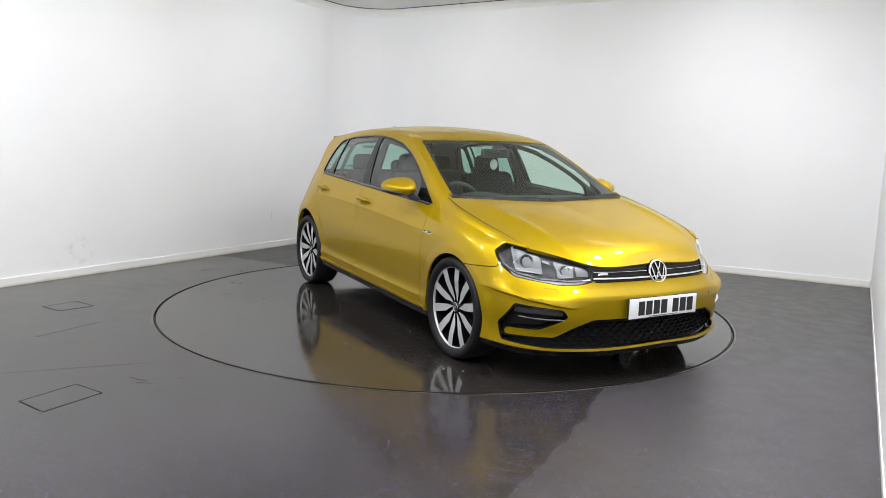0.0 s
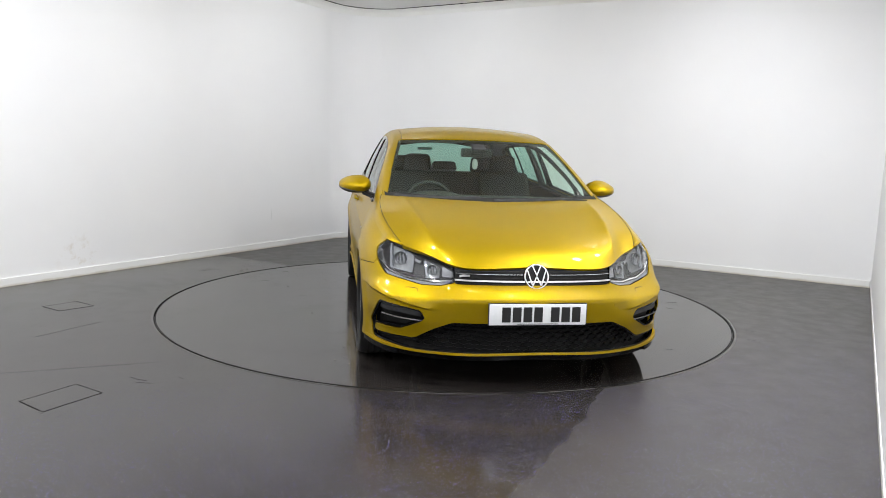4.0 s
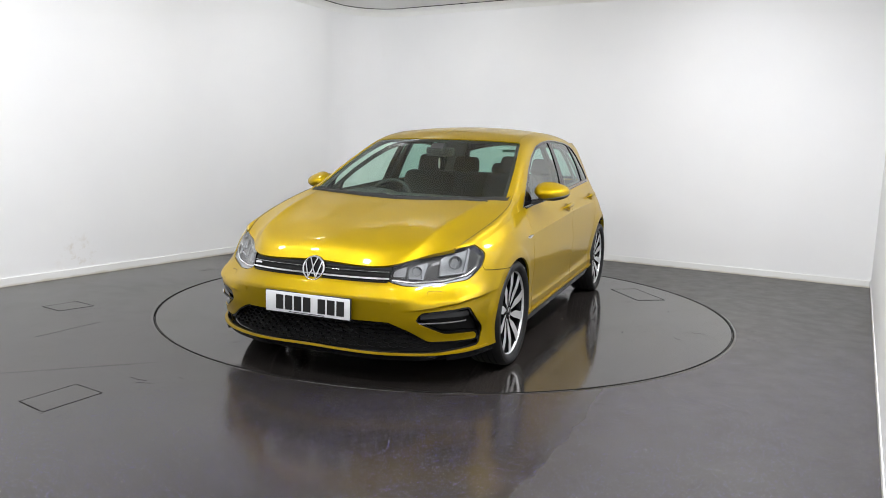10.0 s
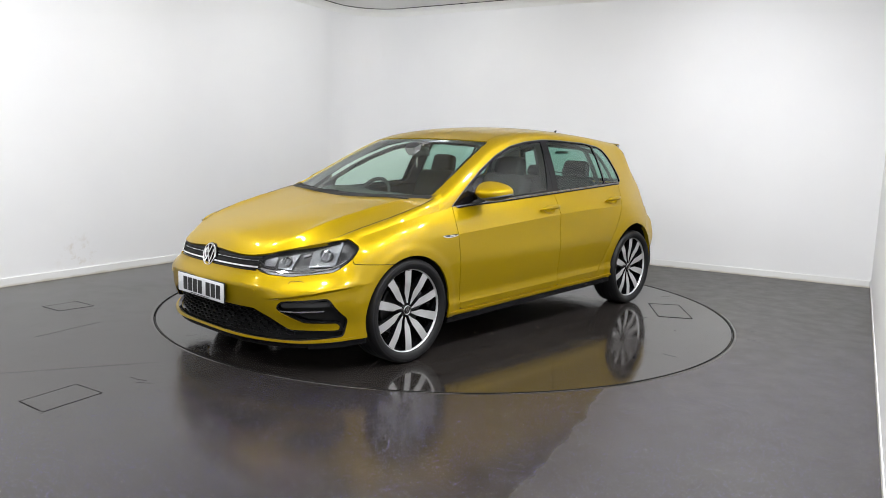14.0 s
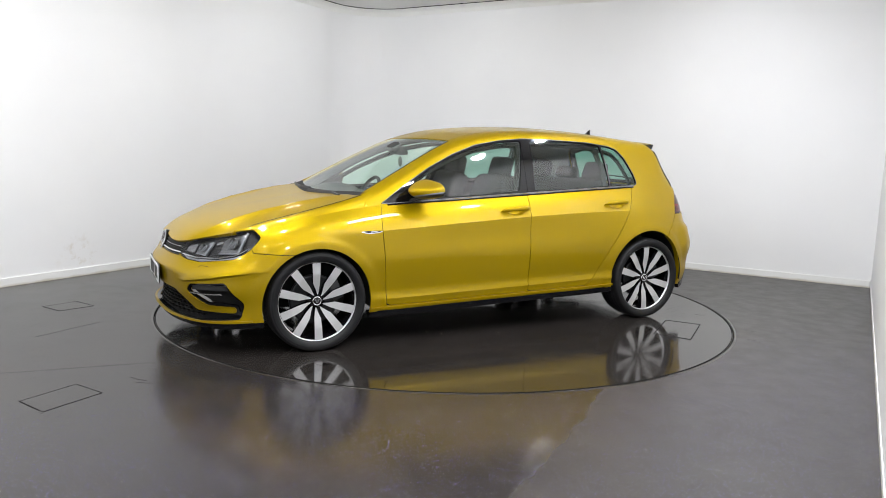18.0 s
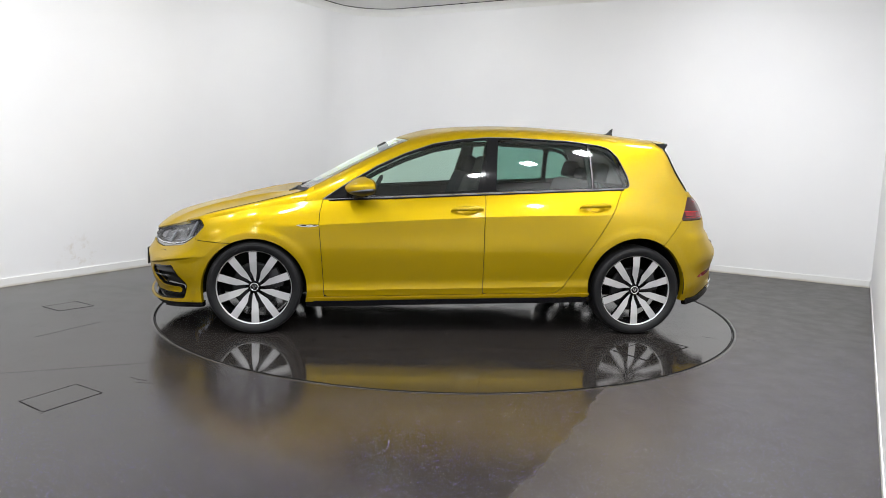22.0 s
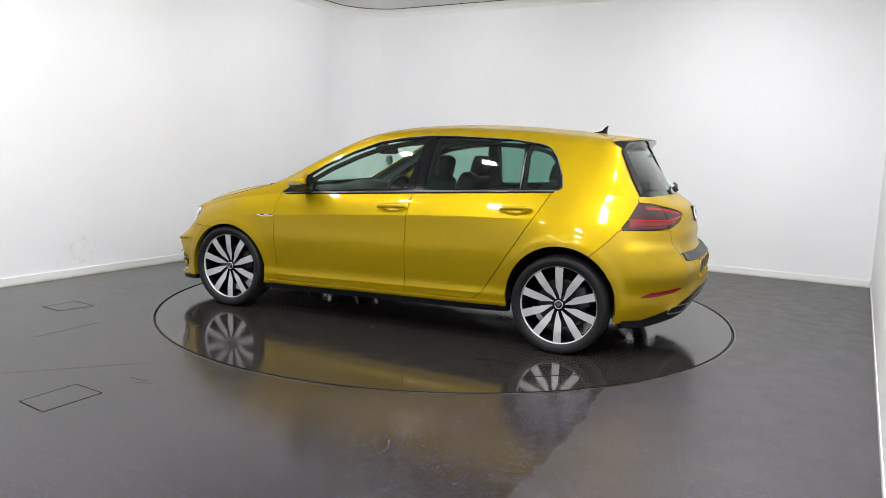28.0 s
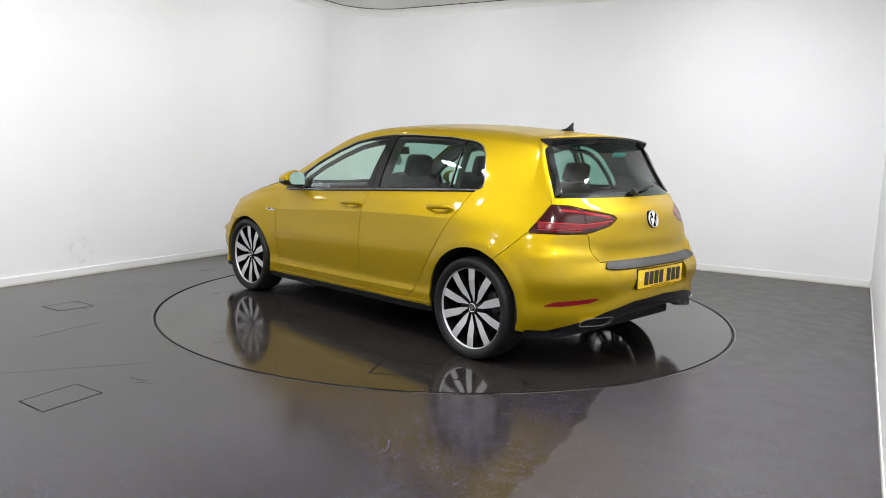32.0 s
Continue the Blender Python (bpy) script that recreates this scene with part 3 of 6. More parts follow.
def lower_sheet():
    us = np.concatenate([np.linspace(0, 1.2, 70)[:-1], np.linspace(1.2, 4.3, 150)[:-1], np.linspace(4.3, 5.47, 64)])
    rails = lower_rails(us)
    k = 6
    vs = np.linspace(0, 7, 7 * k + 1)
    t = np.arange(8.0)
    rows = []
    for u, rail in zip(us, rails):
        # Chord lengths keep the upright lines free of ripples.
        d = np.maximum(np.linalg.norm(np.diff(rail, axis=0), axis=1), 1e-4)
        tt = np.concatenate([[0], np.cumsum(d)])
        m = tangents(tt, rail)
        m0, m1 = m.copy(), m.copy()
        chord = np.diff(rail, axis=0) / d[:, None]
        side = float(ease(u, 1.5, 1.9) * (1 - ease(u, 3.7, 4.1)))
        nose = float(1 - ease(u, 0.75, 1.25))
        for knot, sharp in ((5, 1.0 * side), (1, 0.0), (3, 0.85 * nose), (5, 0.5 * float(ease(u, 4.5, 4.7)))):
            m0[knot] = m0[knot] * (1 - sharp) + chord[knot] * sharp
            m1[knot] = m1[knot] * (1 - sharp) + chord[knot - 1] * sharp
        x = np.interp(vs, t, tt)
        rows.append(hermite(tt, rail, m0, m1, x))
    p = np.array(rows)
    # A fold along the foot of the doors: out to a hard edge, then under.
    side = (ease(us, 1.5, 1.9) * (1 - ease(us, 3.7, 4.1)))[:, None]
    p[:, :9, 1] += side * np.array((-.010, -.007, -.003, .0, .004, .008, .0045, .0015, .0))[None]
    for cx, cz, r in ARCH:
        dist = np.hypot(p[..., 0] - cx, p[..., 2] - cz)
        lip = 1 - ease(dist, r + 0.035, r + 0.075)
        p[..., 1] += 0.008 * lip * (np.abs(p[..., 0] - cx) < 0.5)
    # A fin above the side intakes runs back towards the wheel arch.
    uu = us[:, None]
    fin_z = .434 + .076 * ease(uu, .48, 1.14)
    strength = ease(uu, .52, .68) * (1 - ease(uu, 1.02, 1.2))
    above = p[..., 2] - fin_z
    bump = .010 * strength * np.where(above > 0, np.exp(-above / .040), np.exp(above / .010))
    # The bumper steps out below the tail lamps; the tailgate tucks in below its fold.
    z = p[..., 2]
    bump = bump + .021 * ease(uu, 4.40, 4.58) * (1 - ease(uu, 4.90, 5.05)) * ease(.735 - z, 0, .055) * ease(z, .40, .56)
    bump = bump - .012 * ease(uu, 4.86, 4.98) * ease(.752 - z, 0, .045) * ease(z, .62, .66)
    n = grid_sheet(p, us).n.reshape(p.shape)
    p = p + n * bump[..., None]
    return grid_sheet(p, us)


# Hood edge, from the nose round the lamp tops to the windscreen corner.
HOOD_U = 0.80
HOOD_CORNER = tuple(lower_rails(np.array([HOOD_U]))[0, 7])


def hood_side(s):
    return curve((0, .25, .5, .75, 1.0), ((HOOD_CORNER), (1.610, .722, .792), (1.370, .756, .856), (1.140, .760, .915), (.990, .742, .955)), s)


def hood_sheet():
    n, m = 44, 40
    us = np.linspace(0, HOOD_U, n)
    front = lower_rails(us)[:, 7]
    side = hood_side(np.linspace(0, 1, m))
    centre = curve((0, .12, .3, .6, 1.0), ((2.078, 0, .660), (2.005, 0, .728), (1.83, 0, .794), (1.50, 0, .864), (1.125, 0, .932)), np.linspace(0, 1, m))
    rear = curve((0, .35, .7, 1.0), ((1.125, 0, .930), (1.105, .28, .936), (1.055, .54, .948), (.990, .742, .955)), np.linspace(0, 1, n))
    s, t = np.linspace(0, 1, n)[:, None, None], np.linspace(0, 1, m)[None, :, None]
    p = (1 - t) * front[:, None] + t * rear[:, None] + (1 - s) * centre[None] + s * side[None]
    p = p - ((1 - s) * (1 - t) * front[0] + s * (1 - t) * front[-1] + (1 - s) * t * rear[0] + s * t * rear[-1])
    # Raised outer flanks with a soft crease towards the lamps.
    S, T = s[..., 0], t[..., 0]
    swell = 0.020 * np.sin(np.pi * np.clip(S, 0, 1)) * np.sin(np.pi * np.clip(T, 0, 1)) ** 0.6
    line = 0.66 + 0.14 * T
    crease = 0.026 * np.exp(-np.abs(S - line) / 0.085) * np.sin(np.pi * np.clip(T, 0, 1))
    p[..., 2] += swell + crease
    return grid_sheet(p, np.zeros((n, m)))


def fender_strip():
    m = 60
    x = np.linspace(HOOD_CORNER[0] - .004, .93, m)
    us = np.linspace(HOOD_U, 1.83, 400)
    top = lower_rails(us)[:, 7]
    a = np.stack([np.interp(-x, -top[:, 0], top[:, i]) for i in range(3)], 1)
    dense = hood_side(np.linspace(0, 1, 200))
    b = np.stack([np.interp(-x, -dense[:, 0], dense[:, i]) for i in range(3)], 1)
    end = np.clip((0.99 - x) / 0.06, 0, 1)[:, None]
    b = b * (1 - end) + np.stack([x, np.full(m, .735), np.full(m, .955) + 0.5 * np.maximum(0, .99 - x)], 1) * end
    w = np.linspace(0, 1, 9)[None, :, None]
    p = a[:, None] * (1 - w) + b[:, None] * w
    p[..., 2] += 0.010 * np.sin(np.pi * w[..., 0])
    return grid_sheet(p, np.interp(-x, -top[:, 0], us))


ROOF_X = (1.125, .99, .87, .70, .50, .27, 0, -.30, -.60, -.90, -1.20, -1.42, -1.53, -1.585, -1.65, -1.735)
ROOF_Y = (.0, .742, .722, .694, .655, .612, .600, .596, .590, .580, .568, .562, .563, .573, .600, .642)
ROOF_Z = (.930, .955, 1.020, 1.110, 1.214, 1.318, 1.376, 1.398, 1.399, 1.389, 1.370, 1.350, 1.335, 1.295, 1.165, 1.000)
CREST = ((1.125, .930), (.99, 1.000), (.70, 1.163), (.50, 1.267), (.30, 1.357), (.15, 1.400), (0, 1.421), (-.30, 1.442), (-.60, 1.447), (-.90, 1.437), (-1.20, 1.416), (-1.45, 1.389), (-1.56, 1.374), (-1.60, 1.345), (-1.66, 1.262), (-1.76, 1.130), (-1.862, 1.000))


def upper_sheet():
    xs = np.concatenate([np.linspace(1.124, .99, 12)[:-1], np.linspace(.99, -1.50, 110)[:-1], np.linspace(-1.50, -1.735, 30)[:-1], np.linspace(-1.735, -1.861, 12)])
    yc = curve(ROOF_X[1:], ROOF_Y[1:], xs)
    zc = curve(ROOF_X[1:], ROOF_Z[1:], xs)
    zt = curve([c[0] for c in CREST], [c[1] for c in CREST], xs)
    us = np.linspace(1.70, 4.60, 900)
    belt = lower_rails(us)[:, 7]
    yb, zb, ub = (np.interp(-xs, -belt[:, 0], belt[:, 1]), np.interp(-xs, -belt[:, 0], belt[:, 2]), np.interp(-xs, -belt[:, 0], us))
    rear = lower_rails(np.linspace(4.60, 5.47, 300))[:, 7]
    rows = []
    swell = 0.003 + 0.013 * ease(xs, -1.42, -1.10)
    for i, x in enumerate(xs):
        y1, z1, z2 = yc[i], zc[i], zt[i]
        y0, z0 = yb[i], zb[i]
        if x > .99:
            s = (1.125 - x) / .135
            y1 = .742 * math.sqrt(max(s, 0)) ** 1.05
            z1 = .930 + .025 * s
            y0, z0 = y1, z1
        if x < -1.735:
            y1 = float(np.interp(-x, -rear[:, 0], rear[:, 1]))
            z1 = 1.0
            y0, z0 = y1, z1
        B, Cn = np.array((y0, z0)), np.array((y1, z1))
        # round the corner
        L = np.linalg.norm(Cn - B)
        r = min(0.055, 0.4 * L)
        a = Cn + (B - Cn) / max(L, 1e-6) * r
        a[0] += swell[i] * math.sin(math.pi * (1 - r / max(L, 1e-6))) * min(1.0, L / 0.3)
        q1 = min(0.5, r * 1.3 / max(y1, 1e-6))
        b = np.array((y1 * (1 - q1), z1 + (z2 - z1) * (1 - (1 - q1) ** 2)))
        w = np.linspace(0, 1, 9)[:, None]
        bend = (1 - w) ** 2 * a + 2 * w * (1 - w) * Cn + w**2 * b
        s = np.linspace(0, 1 - r / max(L, 1e-6), 15)[:, None]
        side = B * (1 - s) + Cn * s
        side[:, 0] += (swell[i] * np.sin(np.pi * s) * min(1.0, L / 0.3))[:, 0]
        q = np.linspace(q1, 1, 22)
        top = np.stack([y1 * (1 - q), z1 + (z2 - z1) * (1 - (1 - q) ** 2)], 1)
        sec = np.concatenate([side[:-1], bend, top[1:]])
        rows.append(np.stack([np.full(len(sec), x), sec[:, 0], sec[:, 1]], 1))
    return grid_sheet(np.array(rows), ub)


# ---- cutting sheets into panels ----
def compact(v, n, u, f):
    used = sorted({i for q in f for i in q})
    at = {i: k for k, i in enumerate(used)}
    return Sheet(v[used], n[used], u[used], [tuple(at[i] for i in q) for q in f])


def clip(sh, g):
    """The part of a sheet where g is above zero, cut along g = 0."""
    v, n, u = list(sh.v), list(sh.n), list(sh.u)
    out, cache = [], {}
    pos = g > 0

    def cross(a, b):
        key = (a, b) if a < b else (b, a)
        if key not in cache:
            s = g[a] / (g[a] - g[b])
            cache[key] = len(v)
            v.append(sh.v[a] * (1 - s) + sh.v[b] * s)
            n.append(sh.n[a] * (1 - s) + sh.n[b] * s)
            u.append(sh.u[a] * (1 - s) + sh.u[b] * s)
        return cache[key]

    for q in sh.f:
        k = sum(bool(pos[i]) for i in q)
        if k == len(q):
            out.append(q)
        elif k:
            new_q = []
            for i, a in enumerate(q):
                b = q[(i + 1) % len(q)]
                if pos[a]:
                    new_q.append(a)
                if pos[a] != pos[b]:
                    new_q.append(cross(a, b))
            if len(new_q) > 2:
                out.append(tuple(new_q))
    if not out:
        return Sheet(np.zeros((0, 3)), np.zeros((0, 3)), np.zeros(0), [])
    return compact(np.array(v), np.array(n), np.array(u), out)


def inside(poly, a, b, round_by=0.0):
    """Signed distance to a polygon in two coordinates, positive inside."""
    P = np.stack([a, b], 1)
    V = np.array(poly, float)
    if round_by:
        pts = []
        for i in range(len(V)):
            p, c, q = V[i - 1], V[i], V[(i + 1) % len(V)]
            l1, l2 = np.linalg.norm(p - c), np.linalg.norm(q - c)
            r1, r2 = min(round_by, l1 * 0.45), min(round_by, l2 * 0.45)
            s, e = c + (p - c) / l1 * r1, c + (q - c) / l2 * r2
            pts += [(1 - w) ** 2 * s + 2 * w * (1 - w) * c + w * w * e for w in (0, .25, .5, .75, 1)]
        V = np.array(pts)
    W = np.roll(V, -1, 0)
    best = np.full(len(P), 9e9)
    odd = np.zeros(len(P), bool)
    for p, q in zip(V, W):
        e = q - p
        l2 = max(e @ e, 1e-12)
        s = np.clip(((P - p) @ e) / l2, 0, 1)
        best = np.minimum(best, np.linalg.norm(P - p - s[:, None] * e, axis=1))
        hit = (p[1] > P[:, 1]) != (q[1] > P[:, 1])
        with np.errstate(divide="ignore", invalid="ignore"):
            xx = p[0] + (P[:, 1] - p[1]) * e[0] / e[1] if e[1] else np.full(len(P), -9e9)
        odd ^= hit & (P[:, 0] < xx)
    return np.where(odd, best, -best)


GAP = 0.0022


def cut(sh, g, gap=GAP):
    """Two sheets: where g is above zero and where it is below, a shut line apart."""
    return clip(sh, g - gap), clip(sh, -g - gap)


def join(*sheets):
    v, n, u, f, k = [], [], [], [], 0
    for s in sheets:
        if len(s.f):
            v.append(s.v), n.append(s.n), u.append(s.u)
            f += [tuple(i + k for i in q) for q in s.f]
            k += len(s.v)
    return Sheet(np.concatenate(v), np.concatenate(n), np.concatenate(u), f)


def weld(sh, eps=2e-4):
    key, at, keep = {}, [], []
    for i, p in enumerate(sh.v):
        k = tuple(np.round(p / eps).astype(int))
        if k not in key:
            key[k] = len(keep)
            keep.append(i)
        at.append(key[k])
    f = []
    for q in sh.f:
        r = []
        for i in q:
            if not r or at[i] != r[-1]:
                r.append(at[i])
        if len(r) > 1 and r[0] == r[-1]:
            r.pop()
        if len(set(r)) > 2 and len(set(r)) == len(r):
            f.append(tuple(r))
    return Sheet(sh.v[keep], sh.n[keep], sh.u[keep], f)


def mirrored(sh):
    flip = np.array((1, -1, 1.0))
    return Sheet(sh.v * flip, sh.n * flip, sh.u, [q[::-1] for q in sh.f])


def whole(sh):
    """Both halves of a panel that crosses the middle."""
    s = Sheet(sh.v.copy(), sh.n, sh.u, sh.f)
    s.v[np.abs(s.v[:, 1]) < 1.5e-3, 1] = 0.0
    return weld(join(s, mirrored(s)))


def offset(sh, d):
    return Sheet(sh.v + sh.n * d, sh.n, sh.u, sh.f)


def panel(name, sh, mat, parent, label="", flange=0.012):
    """A panel with its edges turned inwards."""
    v, f = [tuple(p) for p in sh.v], list(sh.f)
    if flange:
        seen = {}
        for q in sh.f:
            for i, a in enumerate(q):
                b = q[(i + 1) % len(q)]
                key = (a, b) if a < b else (b, a)
                seen[key] = None if key in seen else (a, b)
        edge = [e for e in seen.values() if e and not (abs(sh.v[e[0]][1]) < 1e-6 and abs(sh.v[e[1]][1]) < 1e-6)]
        outer, inner = {}, {}
        for a, b in edge:
            for i in (a, b):
                if i not in outer:
                    outer[i] = len(v)
                    v.append(tuple(sh.v[i]))
                    inner[i] = len(v)
                    v.append(tuple(sh.v[i] - sh.n[i] * flange))
            f.append((outer[b], outer[a], inner[a], inner[b]))
    ob = mesh_part(name, v, f, mat, parent, label)
    if name in ("front_door", "rear_door", "sill"):
        ob.data.set_sharp_from_angle(angle=radians(8))
    return ob
# ---- the car: panels ----
CAR = tagged(new("hatchback_car"), "metallic yellow five-door hatchback with black and silver wheels", "car")


def pair(name, sh, mat, parents, label="", flange=0.012):
    """The same panel on both sides. Returns the left one and the right one."""
    a, b = parents if isinstance(parents, tuple) else (parents, parents)
    return panel(name, sh, mat, a, label, flange), panel(name, mirrored(sh), mat, b, label, flange)


low = lower_sheet()
SHELL_SHEET = low
for cx, cz, r in ARCH:
    keep = np.hypot(low.v[:, 0] - cx, low.v[:, 2] - cz) - r
    keep = np.where(low.v[:, 1] > 0.5, keep, 1.0)
    low = clip(low, keep)

HEADLAMP = ((0.425, .573), (0.47, .70), (0.80, .80), (0.905, .760), (0.985, .742), (1.065, .708), (1.00, .645), (0.895, .578), (0.67, .545), (0.52, .553))
GRILLE = ((-.2, .572), (.425, .568), (.47, .70), (-.2, .70))
INTAKE = ((-.2, .372), (.43, .366), (.55, .322), (.655, .262), (.965, .264), (.968, .300), (.76, .300), (.665, .343), (.60, .372), (.635, .418), (.915, .447), (1.02, .32), (.985, .226), (.66, .199), (.43, .199), (-.2, .213))
TAIL = ((4.425, .803), (4.50, .880), (4.578, .967), (4.78, .962), (5.0, .932), (5.10, .912), (5.145, .896), (5.07, .852), (4.90, .813))
lamp, low = cut(low, inside(HEADLAMP, low.u, low.v[:, 2], 0.02))
grille, low = cut(low, inside(GRILLE, low.u, low.v[:, 2]))
intake, low = cut(low, inside(INTAKE, low.u, low.v[:, 2], 0.02), 0.0)
front, low = cut(low, inside(((-.3, 0), (-.3, .75), (.93, .75), (1.02, .620), (1.20, .612), (1.5, .60), (1.5, 0)), low.u, low.v[:, 2]))
tail, low = cut(low, inside(TAIL, low.u, low.v[:, 2], 0.015))
back, low = cut(low, inside(((4.1, 0), (4.18, .55), (4.26, .64), (4.425, .803), (4.883, .806), (4.888, .70), (4.93, .652), (5.8, .640), (5.8, 0)), low.u, low.v[:, 2]))
RECESS = ((5.15, .478), (5.185, .603), (5.8, .603), (5.8, .478))
recess, back = cut(back, inside(RECESS, back.u, back.v[:, 2], 0.02), 0.0)
gate, low = cut(low, inside(((4.58, .955), (4.58, 1.2), (5.8, 1.2), (5.8, .5), (4.80, .5), (4.80, .955)), low.u, low.v[:, 2]))
side_x = np.where((low.u > 1.5) & (low.u < 4.4), low.v[:, 0], 9.0)
FRONT_DOOR = ((.866, 1.2), (.866, .90), (.886, .82), (.889, .739), (.868, .5), (.852, .253), (-.226, .279), (-.225, .75), (-.24, 1.0), (-.24, 1.2))
REAR_DOOR = ((-.24, 1.2), (-.24, 1.0), (-.225, .75), (-.226, .279), (-.735, .291), (-.790, .330), (-.821, .377), (-1.019, .676), (-1.150, .890), (-1.205, 1.0), (-1.235, 1.2))
fdoor, low = cut(low, inside(FRONT_DOOR, side_x, low.v[:, 2]))
side_x = np.where((low.u > 1.5) & (low.u < 4.4), low.v[:, 0], 9.0)
rdoor, low = cut(low, inside(REAR_DOOR, side_x, low.v[:, 2]))
fender, low = cut(low, low.v[:, 0] - .852, 0.0008)
quarter, sill = cut(low, -.735 - low.v[:, 0], 0.0)

up = upper_sheet()
WINDOW = ((.880, .900), (.702, 1.020), (.507, 1.136), (.312, 1.228), (.117, 1.298), (-.079, 1.334), (-.275, 1.352), (-.471, 1.354), (-.867, 1.342), (-1.080, 1.318), (-1.150, 1.295), (-1.205, 1.235), (-1.262, 1.110), (-1.275, 1.040), (-1.255, 1.022), (-.90, 1.006), (-.30, .972), (.30, .936))
flank = np.where(up.v[:, 1] > 0.45, up.v[:, 0], 9.0)
dlo, up = cut(up, inside(WINDOW, flank, up.v[:, 2], 0.012), 0.001)


def edge_y(x):
    return curve(ROOF_X[1:], ROOF_Y[1:], np.clip(x, -1.735, .99))


def screen_field(sh, inset):
    x, y = sh.v[:, 0], np.abs(sh.v[:, 1])
    top = 0.355 - 0.075 * (y / .57) ** 2
    side = edge_y(x) - 0.040 - y
    side = np.where(x > .99, 1.0, side)
    return np.minimum(np.minimum(x - top, side), 9.0) - inset


def rear_field(sh, inset):
    x, y, z = sh.v[:, 0], np.abs(sh.v[:, 1]), sh.v[:, 2]
    side = edge_y(np.minimum(x, -1.5)) - 0.004 - y
    side = np.where(x < -1.735, 1.0, side)
    return np.minimum(np.minimum(-1.59 - x, side), z - 1.004) - inset


screen, up = cut(up, screen_field(up, 0.0), 0.001)
rear_glass, up = cut(up, rear_field(up, 0.0), 0.001)
roof_line = np.where(up.v[:, 0] < .99, edge_y(up.v[:, 0]) - 0.062 - up.v[:, 1], -1.0)
roof, up = cut(up, np.minimum(roof_line, up.v[:, 0] + 1.50), 0.0016)
spoiler_top, up = cut(up, np.minimum(-1.505 - up.v[:, 0], edge_y(up.v[:, 0]) - 0.03 - up.v[:, 1]), 0.0016)

# Side frame: pillars, cant rail and rear quarter in one pressing.
quarter = join(quarter, up)

hood = panel("hood", whole(hood_sheet()), PAINT, CAR, flange=0.02)
front_bumper = panel("front_bumper", whole(front), PAINT, CAR, flange=0.035)
rear_bumper = panel("rear_bumper", whole(back), PAINT, CAR, flange=0.03)
panel("plate_recess", whole(offset(recess, -.042)), PAINT, rear_bumper, "recess for the number plate", flange=-.042)
roof_skin = panel("roof", whole(roof), PAINT, CAR)
tailgate = panel("tailgate", whole(gate), PAINT, CAR)
panel("roof_edge", whole(spoiler_top), PAINT, tailgate)
fenders = pair("fender", join(fender, fender_strip()), PAINT, CAR)
quarters = pair("quarter_panel", weld(quarter), PAINT, CAR)
sills = pair("sill", sill, PAINT, CAR)


def handle_hole(sh, u, z):
    return clip(sh, np.hypot((sh.u - u) / .068, (sh.v[:, 2] - z + .004) / .027) - 1)


fdoor, rdoor = handle_hole(fdoor, 2.865, .852), handle_hole(rdoor, 3.762, .888)
front_doors = pair("front_door", fdoor, PAINT, CAR)
rear_doors = pair("rear_door", rdoor, PAINT, CAR)

# A dark cavity behind the shut lines.
shell = clip(SHELL_SHEET, np.where(SHELL_SHEET.v[:, 1] > 0.5, np.minimum(*[np.hypot(SHELL_SHEET.v[:, 0] - cx, SHELL_SHEET.v[:, 2] - cz) - r - 0.004 for cx, cz, r in ARCH]), 1.0))
shell = clip(shell, np.minimum(-inside(HEADLAMP, shell.u, shell.v[:, 2]), -inside(INTAKE, shell.u, shell.v[:, 2])) - 0.01)
shell = clip(shell, -inside(RECESS, shell.u, shell.v[:, 2]) - 0.008)
panel("inner_body", whole(offset(shell, -0.016)), SHELL, CAR, "black inner body behind the panel gaps", flange=0)
edge = [Vector(p) + Vector((0, .001, .0012)) for p in hood_side(np.linspace(.02, 1, 60))]
tube = [(.0018 * math.cos(a), .0018 * math.sin(a)) for a in np.linspace(0, 2 * math.pi, 7)[:-1]]
for flip in (1, -1):
    v, f = sweep([(p.x, p.y * flip, p.z) for p in edge], tube)
    mesh_part("shut_line", v, f, SHELL, hood, "dark gap beside the hood")
inner_hood = hood_sheet()
panel("inner_hood", whole(offset(inner_hood, -0.03)), SHELL, hood, "dark underside", flange=0)

# ---- glass ----
windscreen = panel("windscreen", whole(offset(clip(screen, screen_field(screen, 0.0)), -0.004)), GLASS, CAR, "clear green-tinted windscreen", flange=0)
border = clip(screen, 0.022 - screen_field(screen, 0.0))
panel("black_border", whole(offset(border, -0.006)), GLOSS, windscreen, "black ceramic border", flange=0)
rear_window = panel("rear_window", whole(offset(rear_glass, -0.003)), PRIVACY, tailgate, "dark tinted rear window", flange=0)
panel("black_border", whole(offset(clip(rear_glass, 0.03 - rear_field(rear_glass, 0.0)), -0.006)), GLOSS, rear_window, "black ceramic border", flange=0)

